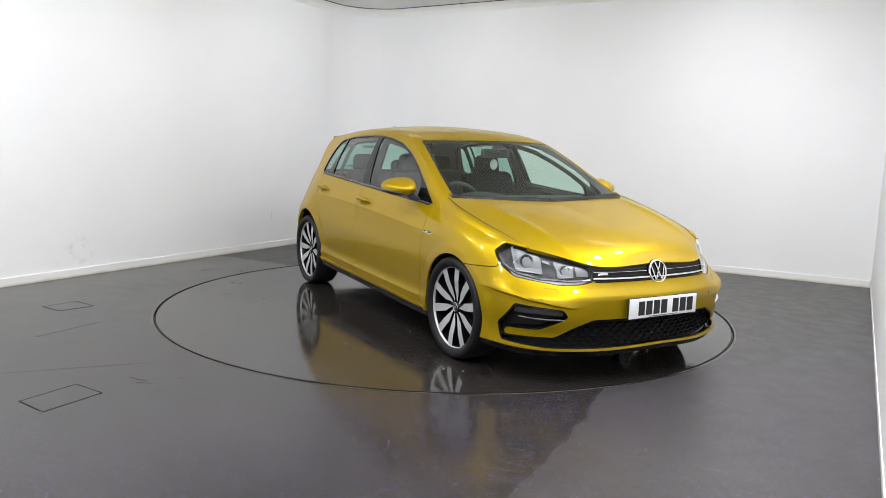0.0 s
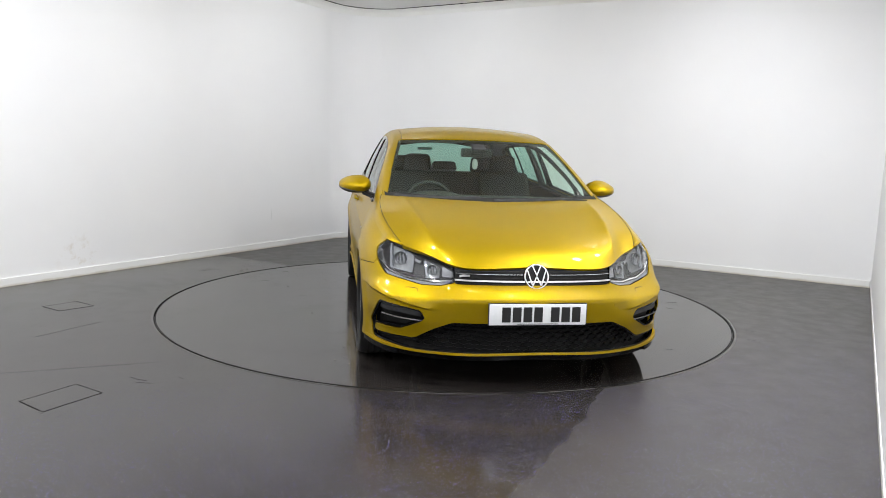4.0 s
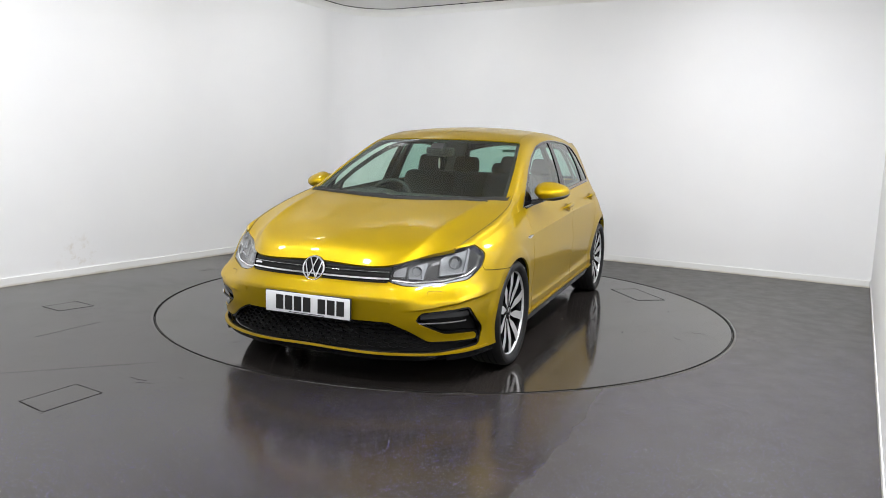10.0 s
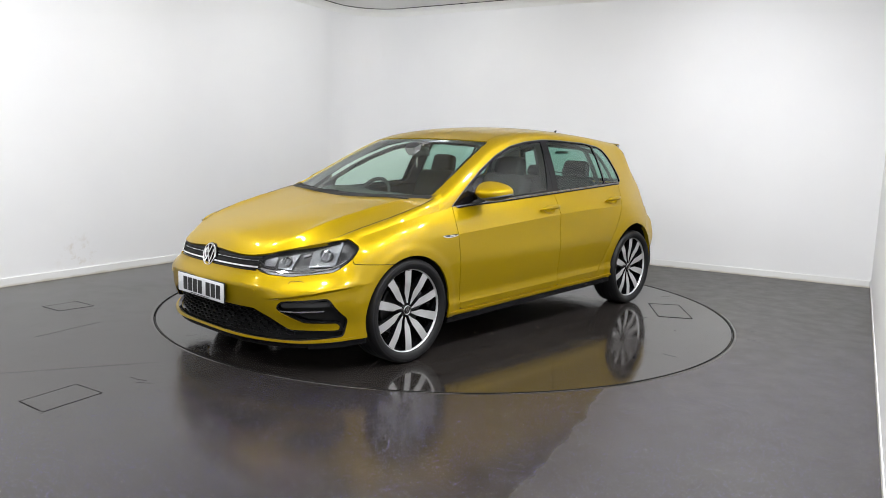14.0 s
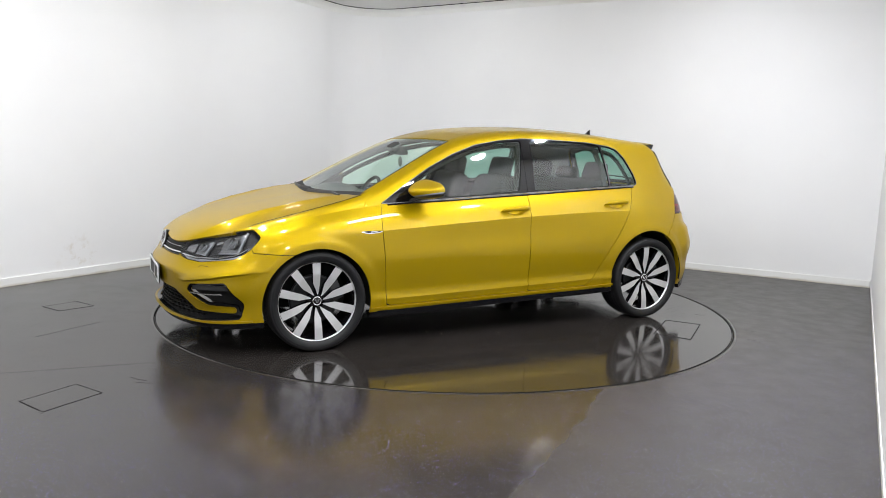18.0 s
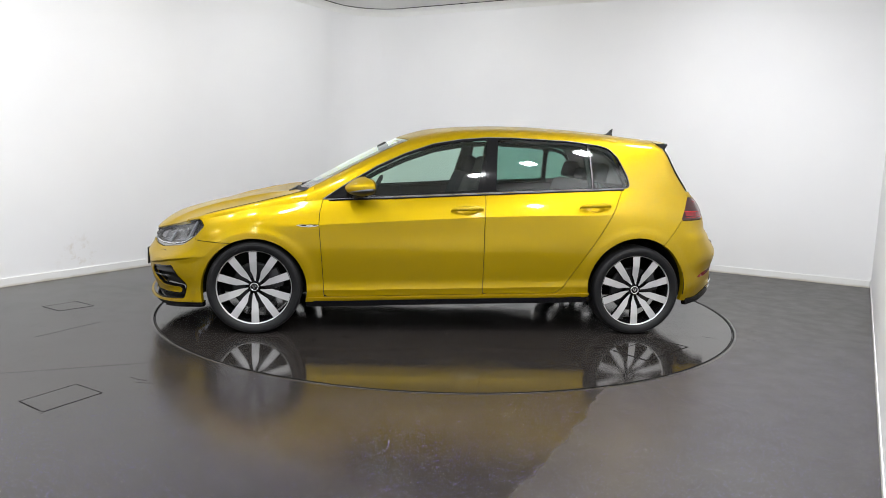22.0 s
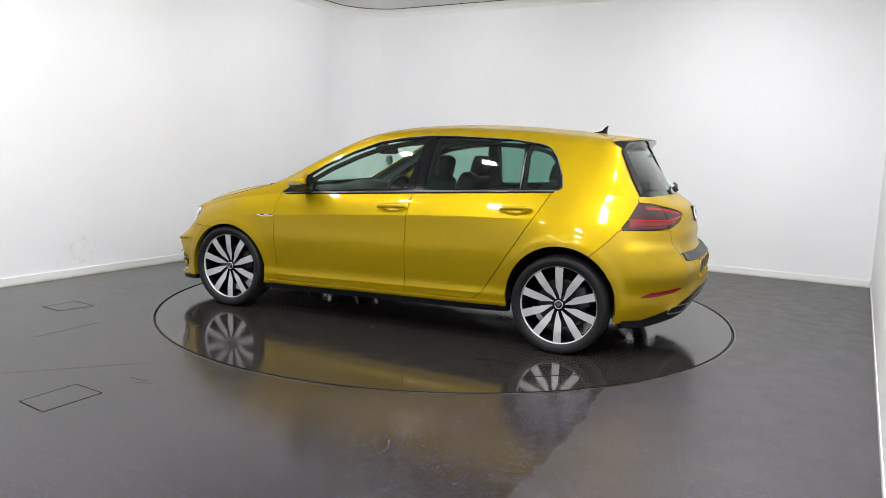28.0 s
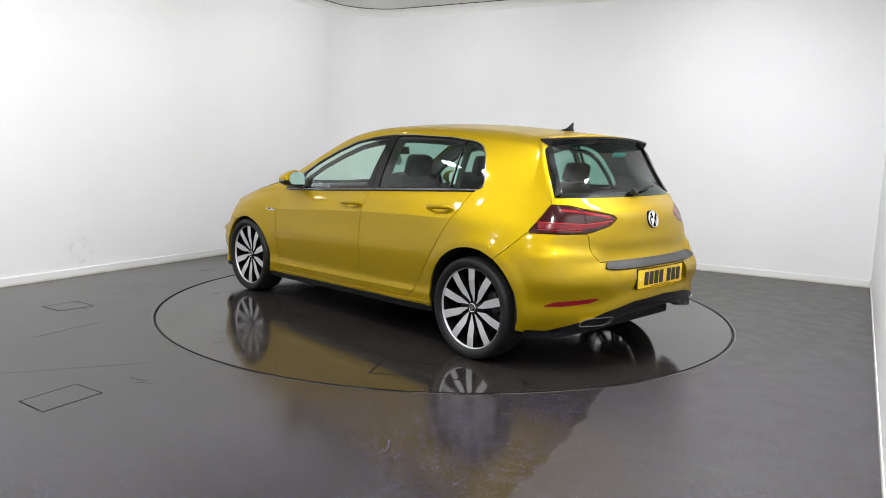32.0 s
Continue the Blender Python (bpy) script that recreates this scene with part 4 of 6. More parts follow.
F_GLASS = ((.640, 1.035), (.507, 1.118), (.312, 1.210), (.117, 1.280), (-.079, 1.316), (-.262, 1.334), (-.180, .985), (.30, .950), (.640, .930))
R_GLASS = ((-.335, 1.341), (-.471, 1.344), (-.867, 1.332), (-.980, 1.320), (-.995, 1.020), (-.90, 1.015), (-.310, .982))
Q_GLASS = ((-.996, 1.318), (-1.078, 1.309), (-1.145, 1.287), (-1.197, 1.232), (-1.253, 1.109), (-1.266, 1.042), (-1.250, 1.031), (-1.011, 1.021))
frame_sheet = dlo
for poly, glassy, owner, kind_name, words in ((F_GLASS, GLASS, front_doors, "window_glass", "clear green-tinted door glass"), (R_GLASS, PRIVACY, rear_doors, "window_glass", "dark privacy door glass"), (Q_GLASS, PRIVACY, rear_doors, "quarter_glass", "dark privacy quarter glass")):
    pane, frame_sheet = cut(frame_sheet, inside(poly, frame_sheet.v[:, 0], frame_sheet.v[:, 2], 0.015), 0.0)
    pair(kind_name, offset(pane, -0.006), glassy, owner, words, 0)
lining = clip(dlo, 0.010 - np.maximum(np.maximum(inside(F_GLASS, dlo.v[:, 0], dlo.v[:, 2]), inside(R_GLASS, dlo.v[:, 0], dlo.v[:, 2])), inside(Q_GLASS, dlo.v[:, 0], dlo.v[:, 2])))
pair("door_lining", offset(lining, -0.055), SHELL, CAR, "black lining round the windows", 0.02)
edge_line = clip(dlo, .0036 - inside(WINDOW, dlo.v[:, 0], dlo.v[:, 2], 0.012))
pair("window_trim", offset(edge_line, .0015), LAMPLIGHT, CAR, "thin satin silver line round the side windows", .004)
front_trim, rear_trim = cut(frame_sheet, frame_sheet.v[:, 0] + .245 + 0.02 * (frame_sheet.v[:, 2] - 1.0), 0.0015)
pair("window_frame", front_trim, GLOSS, front_doors, "gloss black window frame and pillar trim", 0.01)
divider = clip(dlo, .0065 - np.abs(dlo.v[:, 0] + .9955 - .05 * (dlo.v[:, 2] - 1.17)))
divider = clip(divider, np.minimum(divider.v[:, 2] - 1.012, 1.335 - divider.v[:, 2]))
pair("window_divider", offset(divider, .0015), material("satin_grey_trim", (.10, .10, .105), .35), rear_doors, "satin grey strip between the rear panes", .006)
pair("window_frame", rear_trim, GLOSS, rear_doors, "gloss black window frame and pillar trim", 0.01)

# ---- wheels ----
HUB_Z = 0.312


def tyre_profile():
    # (radius, outward)
    return [(.236, -.085), (.247, -.10), (.27, -.108), (.295, -.106), (.308, -.092), (.312, -.07), (.3125, 0), (.312, .07), (.308, .092), (.300, .1035), (.297, .1065), (.294, .1055), (.288, .1075), (.284, .1095), (.280, .1078), (.275, .108), (.256, .101), (.246, .086)]


def wheel(parent):
    """An eighteen-inch wheel, its outer face towards +y."""
    hub = new("wheel")
    hub.parent = parent
    v, f = lathe(tyre_profile(), 72)
    tyre = mesh_part("tyre", v, [q[::-1] for q in f], RUBBER, hub, "black low-profile tyre")
    for y in (-.055, -.02, .02, .055):
        v, f = lathe([(.3122, y - .005), (.3132, y - .0045), (.3132, y + .0045), (.3122, y + .005)], 72)
        mesh_part("tread_groove", v, [q[::-1] for q in f], SHELL, tyre)
    v, f = lathe([(.230, -.09), (.230, .02), (.236, .055), (.243, .08)], 72)
    mesh_part("barrel", v, f, DARKRIM, hub, "gloss black rim barrel")
    v, f = lathe([(.240, .066), (.242, .078), (.2455, .0875), (.252, .0885), (.254, .084), (.249, .078)], 96)
    mesh_part("rim_lip", v, [q[::-1] for q in f], SILVER, hub, "machined silver rim lip")
    v, f = lathe([(.0, .010), (.14, .010), (.155, .012), (.157, -.012), (.0, -.012)], 48)
    mesh_part("brake_disc", v, [q[::-1] for q in f], IRON, hub, "steel brake disc")
    for i in range(10):
        # Blade with parallel edges, cut slantwise towards the hub on one side.
        a0 = math.pi / 2 + 2 * math.pi * i / 10
        outline = ((.240, -.0255), (.240, .0255), (.170, .0238), (.100, .0200), (.060, .0135), (.040, .0095), (.042, .0035), (.072, -.0050), (.112, -.0215), (.170, -.0240))

        def spot(r, t, sink):
            y = .064 + .018 * ease(np.array(r), .05, .20) - sink
            return (r * math.cos(a0) - t * math.sin(a0), float(y), r * math.sin(a0) + t * math.cos(a0))

        k = len(outline)
        rim_pts = [spot(r, t, 0) for r, t in outline]
        back_pts = [spot(r * .99, t * .75, .045) for r, t in outline]
        sides = [(q, (q + 1) % k, k + (q + 1) % k, k + q) for q in range(k)]
        spoke = mesh_part("spoke", rim_pts + back_pts, [q[::-1] for q in sides], DARKRIM, hub, smooth=False)
        face = [(p[0], p[1] + .0006, p[2]) for p in rim_pts]
        tri = [(0, 1, 2, 9), (9, 2, 3, 8), (8, 3, 4, 7), (7, 4, 5, 6)]
        mesh_part("spoke_face", face, tri, SILVER, spoke, "machined silver spoke face", smooth=False)
    v, f = lathe([(.0, .070), (.026, .070), (.030, .066), (.034, .055), (.052, .045), (.06, .03)], 40)
    mesh_part("hub_cap", v, [q[::-1] for q in f], DARKRIM, hub, "black centre cap")
    v, f = lathe([(.022, .0705), (.0255, .073), (.029, .0705)], 32)
    mesh_part("cap_ring", v, [q[::-1] for q in f], CHROME, hub, "chrome ring of the centre cap")
    for s in (-1, 1):
        bm = bmesh.new()
        box(bm, (.006, .003, .024), (s * .006, .0715, 0), Euler((0, s * .45, 0)).to_matrix())
        part("cap_mark", bm, CHROME, hub, smooth=False)
    for i in range(5):
        a = 2 * math.pi * (i + .5) / 5
        bm = bmesh.new()
        cyl(bm, .008, .02, pose(.040 * math.cos(a), .052, .040 * math.sin(a), 90), n=10)
        part("wheel_bolt", bm, DARKRIM, hub, smooth=False)
    bm = bmesh.new()
    box(bm, (.07, .06, .13), (-.135, .0, .05), Euler((0, .35, 0)).to_matrix(), bevel=.012)
    part("brake_caliper", bm, material("grey_caliper", (.06, .06, .065), .45, .6) if "grey_caliper" not in bpy.data.materials else bpy.data.materials["grey_caliper"], hub, "grey brake caliper")
    return hub


first = wheel(CAR)
places = [(1.312, .785, 0), (1.312, -.785, 180), (-1.316, .78, 0), (-1.316, -.78, 180)]
for i, (x, y, turn) in enumerate(places):
    m = Matrix.Translation((x, y, HUB_Z)) @ pose(0, 0, 0, 0, 0, turn) @ pose(0, 0, 0, 0, (2, -7, 1, 15)[i], 0)
    if i:
        copy_thing(first, m)
    else:
        first.matrix_basis = m


def liner(cx, cz, r, side):
    """Dark wheel arch liner."""
    verts, faces, n = [], [], 28
    for i in range(n + 1):
        a = radians(-8 + 196 * i / n)
        for rr, y in ((r + .004, .868), (r + .012, .80), (r + .012, .52)):
            verts.append((cx + rr * math.cos(a), side * y, cz + rr * math.sin(a)))
    for i in range(n):
        for s in range(2):
            faces.append((i * 3 + s, i * 3 + s + 1, i * 3 + s + 4, i * 3 + s + 3))
    k = len(verts)
    verts.append((cx, side * .52, cz))
    faces += [(i * 3 + 2, (i + 1) * 3 + 2, k) for i in range(n)]
    mesh_part("arch_liner", verts, faces, SHELL, CAR, "black wheel arch liner")


for cx, cz, r in ARCH:
    for side in (1, -1):
        liner(cx, cz, r, side)
bm = bmesh.new()
box(bm, (3.7, 1.02, .06), (-.02, 0, .235), bevel=.02)
part("underbody", bm, SHELL, CAR, "black underbody tray")
bm = bmesh.new()
box(bm, (1.85, 1.60, .05), (0, 0, .255), bevel=.02)
part("underbody_side", bm, SHELL, CAR, "black underbody tray")
# ---- fittings that follow the body ----
_US = np.unique(SHELL_SHEET.u)
_GRID = SHELL_SHEET.v.reshape(len(_US), -1, 3)


def skin(u, z):
    """The place on the left body side at the way u and height z."""
    flip = -1.0 if u < 0 else 1.0
    u = min(abs(u), 5.47)
    i = int(np.clip(np.searchsorted(_US, u) - 1, 0, len(_US) - 2))
    s = (u - _US[i]) / (_US[i + 1] - _US[i])
    col = _GRID[i] * (1 - s) + _GRID[i + 1] * s
    p = np.array([np.interp(z, col[:, 2], col[:, k]) for k in range(2)] + [z])
    p[1] *= flip
    return p


def skin_normal(u, z):
    e = 0.006
    n = np.cross(skin(u + e, z) - skin(u - e, z), skin(u, z + e) - skin(u, z - e))
    return n / np.linalg.norm(n)


def fine(poly, lift, step=0.006, round_by=0.0):
    """A finely meshed patch of the body inside a (u, z) outline, lifted off the skin."""
    P = np.array(poly)
    us = np.arange(max(P[:, 0].min() - step, 0.0), P[:, 0].max() + step * 2, step)
    zs = np.arange(P[:, 1].min() - step, P[:, 1].max() + step * 2, step)
    g = np.array([[skin(u, z) for z in zs] for u in us])
    sh = grid_sheet(g, us)
    return offset(clip(sh, inside(poly, sh.u, sh.v[:, 2], round_by)), lift)


def both(name, verts, faces, mat, parents, label="", smooth=True):
    a, b = parents if isinstance(parents, tuple) else (parents, parents)
    one = mesh_part(name, verts, faces, mat, a, label, smooth)
    two = mesh_part(name, [(p[0], -p[1], p[2]) for p in verts], [q[::-1] for q in faces], mat, b, label, smooth)
    return one, two


def resample(points, step):
    P = np.array(points, float)
    d = np.concatenate([[0], np.cumsum(np.linalg.norm(np.diff(P, axis=0), axis=1))])
    t = np.linspace(0, d[-1], max(2, int(d[-1] / step) + 1))
    return np.stack([np.interp(t, d, P[:, k]) for k in range(P.shape[1])], 1)


def ribbon(points, width, lift, depth, step=0.012, taper=0.0):
    """A bar along (u, z) points on the skin: verts and faces."""
    L = resample(points, step)
    t = np.gradient(L, axis=0)
    t /= np.linalg.norm(t, axis=1, keepdims=True)
    verts, faces, n = [], [], len(L)
    for i, ((u, z), (du, dz)) in enumerate(zip(L, t)):
        w = width / 2 * (1 - taper * abs(2 * i / (n - 1) - 1) ** 3)
        a, b = (u - dz * w, z + du * w), (u + dz * w, z - du * w)
        nn = skin_normal(u, z)
        pa, pb = skin(*a), skin(*b)
        verts += [pa + nn * lift, pb + nn * lift, pb + nn * (lift - depth), pa + nn * (lift - depth)]
    for i in range(n - 1):
        for s in range(4):
            q = (s + 1) % 4
            faces.append((i * 4 + s, i * 4 + q, i * 4 + 4 + q, i * 4 + 4 + s))
    faces += [(3, 2, 1, 0), tuple((n - 1) * 4 + s for s in range(4))]
    return verts, faces


def on_skin(u, z, lift=0.0):
    """A pose on the skin: x along the body, y out of it, z up it."""
    p, n = skin(u, z), Vector(skin_normal(u, z))
    up = (Vector((0, 0, 1)) - n * n.z).normalized()
    right = n.cross(up)
    m = Matrix((right, n, up)).transposed().to_4x4()
    return Matrix.Translation(Vector(p) + n * lift) @ m


# ---- head lamps ----

REFLECTOR = material("bright_reflector", (0.16, 0.165, 0.17), 0.3, 0.95)
bumped(REFLECTOR, noise_of(REFLECTOR, 90, 2), 0.6, 0.004)
CLEARWHITE = material("frosted_light_guide", (0.20, 0.21, 0.225), 0.25)
# The bowl behind the lens: shallow at the rim, deep in the middle.
lamp_top = lower_rails(lamp.u)[:, 7, 2]
bowl_depth = 0.007 + 0.030 * ease(np.minimum(inside(HEADLAMP, lamp.u, lamp.v[:, 2], 0.02), lamp_top - lamp.v[:, 2]), 0.0, 0.014)
bowl_sheet = Sheet(lamp.v - lamp.n * bowl_depth[:, None], lamp.n, lamp.u, lamp.f)
lamps = pair("headlamp", bowl_sheet, LAMPGREY, CAR, "clear headlamp with grey bezel and silver reflectors", 0)
for d in (0, 1):
    sheet = offset(lamp, -0.003)
    lens = panel("lens", sheet if d == 0 else mirrored(sheet), LENS, lamps[d], "clear polycarbonate lens", 0)
    lens.visible_shadow = False
rim = clip(lamp, 0.0028 - inside(HEADLAMP, lamp.u, lamp.v[:, 2], 0.02))
pair("lamp_rim", offset(rim, -0.005), GLOSS, lamps, "black rim of the headlamp", 0.012)
for poly, lift, mat, name, words in (
        (((.452, .578), (.60, .562), (.76, .568), (.885, .594), (.93, .612), (.895, .582), (.67, .549), (.52, .557)), -.012, LAMPLIGHT, "lower_trim", "pale grey lower trim"),
        (((.565, .598), (.568, .640), (.60, .655), (.668, .672), (.665, .590)), -.030, REFLECTOR, "reflector", "silver reflector"),
        (((.745, .606), (.742, .690), (.78, .715), (.90, .745), (.888, .624)), -.032, REFLECTOR, "reflector", "silver reflector"),
        (((.46, .60), (.47, .632), (.55, .655), (.545, .60)), -.030, LAMPLIGHT, "side_reflector", "grey side reflector")):
    pair(name, fine(poly, lift, 0.006, 0.008), mat, lamps, words, 0.006)
for pts, width, lift, depth, mat, name in (
        (((.45, .582), (.60, .569), (.76, .576), (.88, .602), (.955, .640)), .006, -.008, .012, CHROME, "chrome_line"),
        (((.652, .592), (.672, .668)), .014, -.020, .012, CLEARWHITE, "light_guide"),
        (((.568, .594), (.660, .588)), .006, -.022, .012, CLEARWHITE, "light_guide"),
        (((.876, .620), (.905, .740)), .016, -.020, .012, CLEARWHITE, "light_guide"),
        (((.746, .605), (.880, .618)), .006, -.022, .012, CLEARWHITE, "light_guide"),
        (((.70, .66), (.735, .672)), .012, -.025, .012, LAMPLIGHT, "bezel_blade")):
    v, f = ribbon(pts, width, lift, depth)
    both(name, v, f, mat, lamps, smooth=False)
for u, z, r in ((.617, .628, .024), (.82, .668, .034)):
    bowl = lathe([(.010, -.020), (r * .5, -.016), (r * .85, -.004), (r, .004), (r + .003, .004), (r + .003, -.004)], 28)
    base = skin(u, z)
    m = Matrix.Translation(Vector(base) + Vector(skin_normal(u, z)) * -.022) @ Vector((0.88, 0.40, 0.12)).to_track_quat("Y", "Z").to_matrix().to_4x4()
    both("reflector_bowl", [m @ Vector(p) for p in bowl[0]], bowl[1], REFLECTOR, lamps, "silver reflector bowl")
    for k in (-1, 0, 1):
        v, f = ribbon(((u + .020 * k - .004, z - r * .8), (u + .020 * k + .004, z + r * .8)), .004, -.018, .004)
        both("reflector_fin", v, f, CLEARWHITE, lamps, smooth=False)

# ---- nose ----
grille_ob = panel("grille", whole(offset(grille, -0.014)), SHELL, CAR, "gloss black upper grille with chrome strip", 0)
for z, w, mat, name in ((.588, .0085, CHROME, "chrome_strip"), (.606, .005, SHELL, "slat"), (.622, .0018, CHROME, "slat"), (.638, .005, SHELL, "slat"), (.574, .006, GLOSS, "slat")):
    v, f = ribbon(((-.432, z), (-.2, z), (0, z), (.2, z), (.432, z)), w, -.002 if mat is CHROME else -.006, .012, step=.03)
    mesh_part(name, v, f, mat, grille_ob, smooth=False)
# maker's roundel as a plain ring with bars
BADGE_M = Matrix.Translation((2.098, 0, .612)) @ pose(0, 0, 0, 0, -14, 0) @ pose(0, 0, 0, 0, 0, -90)


def roundel(name, m, r, parent):
    v, f = lathe([(0, .004), (r * .86, .004), (r, .0), (r, -.02), (0, -.02)], 48)
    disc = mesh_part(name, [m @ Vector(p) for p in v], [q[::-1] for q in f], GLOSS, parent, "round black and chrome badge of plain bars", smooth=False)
    v, f = lathe([(r * .82, .003), (r * .84, .009), (r * .94, .009), (r * .97, .003)], 48)
    mesh_part("badge_ring", [m @ Vector(p) for p in v], [q[::-1] for q in f], CHROME, disc)
    for x0, z0, x1, z1 in ((-.30, .78, 0, .10), (.30, .78, 0, .10), (-.70, .44, -.34, -.66), (.70, .44, .34, -.66), (0, .02, -.32, -.66), (0, .02, .32, -.66)):
        a, b = Vector((x0 * r, 0, z0 * r)), Vector((x1 * r, 0, z1 * r))
        bm = bmesh.new()
        d = b - a
        box(bm, (r * .15, .007, d.length + r * .1), (a + b) / 2 + Vector((0, .0055, 0)), Vector((d.x, 0, d.z)).to_track_quat("Z", "Y").to_matrix())
        bmesh.ops.transform(bm, matrix=m, verts=bm.verts[:])
        part("badge_bar", bm, CHROME, disc, smooth=False)
    return disc


roundel("badge", BADGE_M, .070, grille_ob)
v, f = ribbon(((-.405, .608), (-.385, .612), (-.345, .612)), .011, .003, .006)
mesh_part("grille_mark", v, f, CHROME, grille_ob, "small chrome trim mark", smooth=False)

intake_ob = panel("air_intake", whole(offset(intake, -0.055)), SHELL, CAR, "black lower air intake with honeycomb mesh", 0)
panel("intake_edge", whole(offset(clip(intake, 0.010 - inside(INTAKE, intake.u, intake.v[:, 2])), -0.006)), GLOSS, intake_ob, "gloss black edge of the intake", 0.02)


def honeycomb():
    """Flattened hexagon mesh across the middle intake."""
    verts, faces = [], []
    w, h = .058, .025
    inside_middle = ((-.6, .36), (.6, .36), (.6, .2), (-.6, .2))
    seen = set()
    for row in range(8):
        z0 = .352 - row * h * .78
        for col in range(-11, 12):
            u0 = col * w + (w / 2 if row % 2 else 0)
            ring = [(u0 + a * w / 2, z0 + b * h / 2) for a, b in ((-1, -.42), (-1, .42), (0, 1), (1, .42), (1, -.42), (0, -1))]
            for i in range(6):
                a, b = ring[i], ring[(i + 1) % 6]
                key = tuple(sorted(((round(a[0], 3), round(a[1], 3)), (round(b[0], 3), round(b[1], 3)))))
                lim = .47 + .19 * (.366 - (a[1] + b[1]) / 2) / .12
                if key in seen or max(abs(a[0]), abs(b[0])) > lim or min(a[1], b[1]) < .222 or max(a[1], b[1]) > .364:
                    continue
                seen.add(key)
                vv, ff = ribbon((a, b), .0036, -.034, .014, step=.05)
                k = len(verts)
                verts += vv
                faces += [tuple(i + k for i in q) for q in ff]
    mesh_part("honeycomb", verts, faces, material("dark_mesh_plastic", (.005, .005, .0055), .5, Specular_IOR_Level=.15), intake_ob, "black honeycomb grille mesh", smooth=False)


honeycomb()


def bumper_fin(side):
    """A ledge above the side intake that fades out towards the plate and the wheel arch."""
    us, levels = np.linspace(.50, 1.16, 46), (1.0, .8, .6, .42, .26, .12, 0.0)
    rows = []
    for u in us:
        z0 = .430 + .080 * float(ease(np.array(u), .48, 1.14))
        k = float(ease(np.array(u), .50, .66) * (1 - ease(np.array(u), .92, 1.10)))
        row = []
        for w in levels:
            z = z0 + .062 * w
            row.append(skin(u, z) + skin_normal(u, z) * (.0008 + .010 * k * (1 - w) ** 1.6))
        row.append(skin(u, z0 - .014) + skin_normal(u, z0 - .014) * -.001)
        rows.append(row)
    n, m = len(us), len(levels) + 1
    v = [(p[0], p[1] * side, p[2]) for row in rows for p in row]
    f = [(i * m + j, i * m + j + 1, i * m + m + j + 1, i * m + m + j) for i in range(n - 1) for j in range(m - 1)]
    ob = mesh_part("bumper_fin", v, f if side < 0 else [q[::-1] for q in f], PAINT, front_bumper, "yellow ledge above the side intake")
    ob.data.set_sharp_from_angle(angle=radians(30))


for side in (1, -1):
    bumper_fin(side)
for side in (1, -1):
    v, f = ribbon(((side * .605, .362), (side * .75, .366), (side * .90, .376)), .007, -.004, .012)
    mesh_part("chrome_blade", v, f if side > 0 else [q[::-1] for q in f], CHROME, intake_ob, "slim chrome blade", smooth=False)
    v, f = ribbon(((side * .64, .395), (side * .78, .408), (side * .93, .412)), .028, -.018, .012)
    mesh_part("intake_slat", v, f if side > 0 else [q[::-1] for q in f], BLACK, intake_ob, smooth=False)


def strip_below(u0, u1, drop, inset, thick, mat, name, label, parents, n=60):
    """A lip that hangs below the bottom edge of the body between two ways."""
    verts, faces = [], []
    us = np.linspace(u0, u1, n)
    for u in us:
        flip = -1 if u < 0 else 1
        col = lower_rails(np.array([abs(u)]))[0]
        p = col[0] * (1, flip, 1)
        q = skin(u, col[0][2] + 0.02)
        nn = skin_normal(u, col[0][2] + 0.03)
        nn[2] = 0
        nn /= np.linalg.norm(nn)
        a = p + np.array((0, 0, .004)) - nn * .004
        b = p - np.array((0, 0, drop)) + nn * inset
        verts += [a, b, b - nn * thick, a - nn * (thick + .02)]
    for i in range(n - 1):
        for s in range(4):
            q = (s + 1) % 4
            faces.append((i * 4 + s, i * 4 + q, i * 4 + 4 + q, i * 4 + 4 + s))
    faces += [(3, 2, 1, 0), tuple((n - 1) * 4 + s for s in range(4))]
    return mesh_part(name, verts, faces, mat, parents, label, smooth=False)


strip_below(-1.13, 1.13, .030, -.020, .03, GLOSS, "splitter", "gloss black front lip", front_bumper, 120)
for a, b in ((.76, 1.13), (-1.13, -.76)):
    strip_below(a, b, .034, -.006, .03, GLOSS, "splitter_end", "gloss black lip end", front_bumper, 30)
lip = [(u, float(lower_rails(np.array([abs(u)]))[0, 0, 2]) + .008) for u in np.linspace(-1.06, 1.06, 90)]
v, f = ribbon(lip, .012, .008, .022, step=.03)
mesh_part("lip_bead", v, f, PAINT, front_bumper, "raised yellow edge above the black lip", smooth=False)
for d, s in ((0, 1), (1, -1)):
    sk = strip_below(1.79, 3.745, .036, -.012, .04, GLOSS, "sill_skirt", "gloss black sill skirt", sills[d])
    if s < 0:
        for vv in sk.data.vertices:
            vv.co.y *= -1
        sk.data.flip_normals()


for d, s in ((0, 1), (1, -1)):
    bead = [(u, float(lower_rails(np.array([u]))[0, 0, 2]) + .021) for u in np.linspace(1.80, 3.735, 40)]
    v, f = ribbon(bead, .013, .011, .020, step=.05)
    v = [(p[0], p[1] * s, p[2]) for p in v]
    mesh_part("sill_bead", v, f if s > 0 else [q[::-1] for q in f], PAINT, sills[d], "raised yellow edge of the sill", smooth=False)


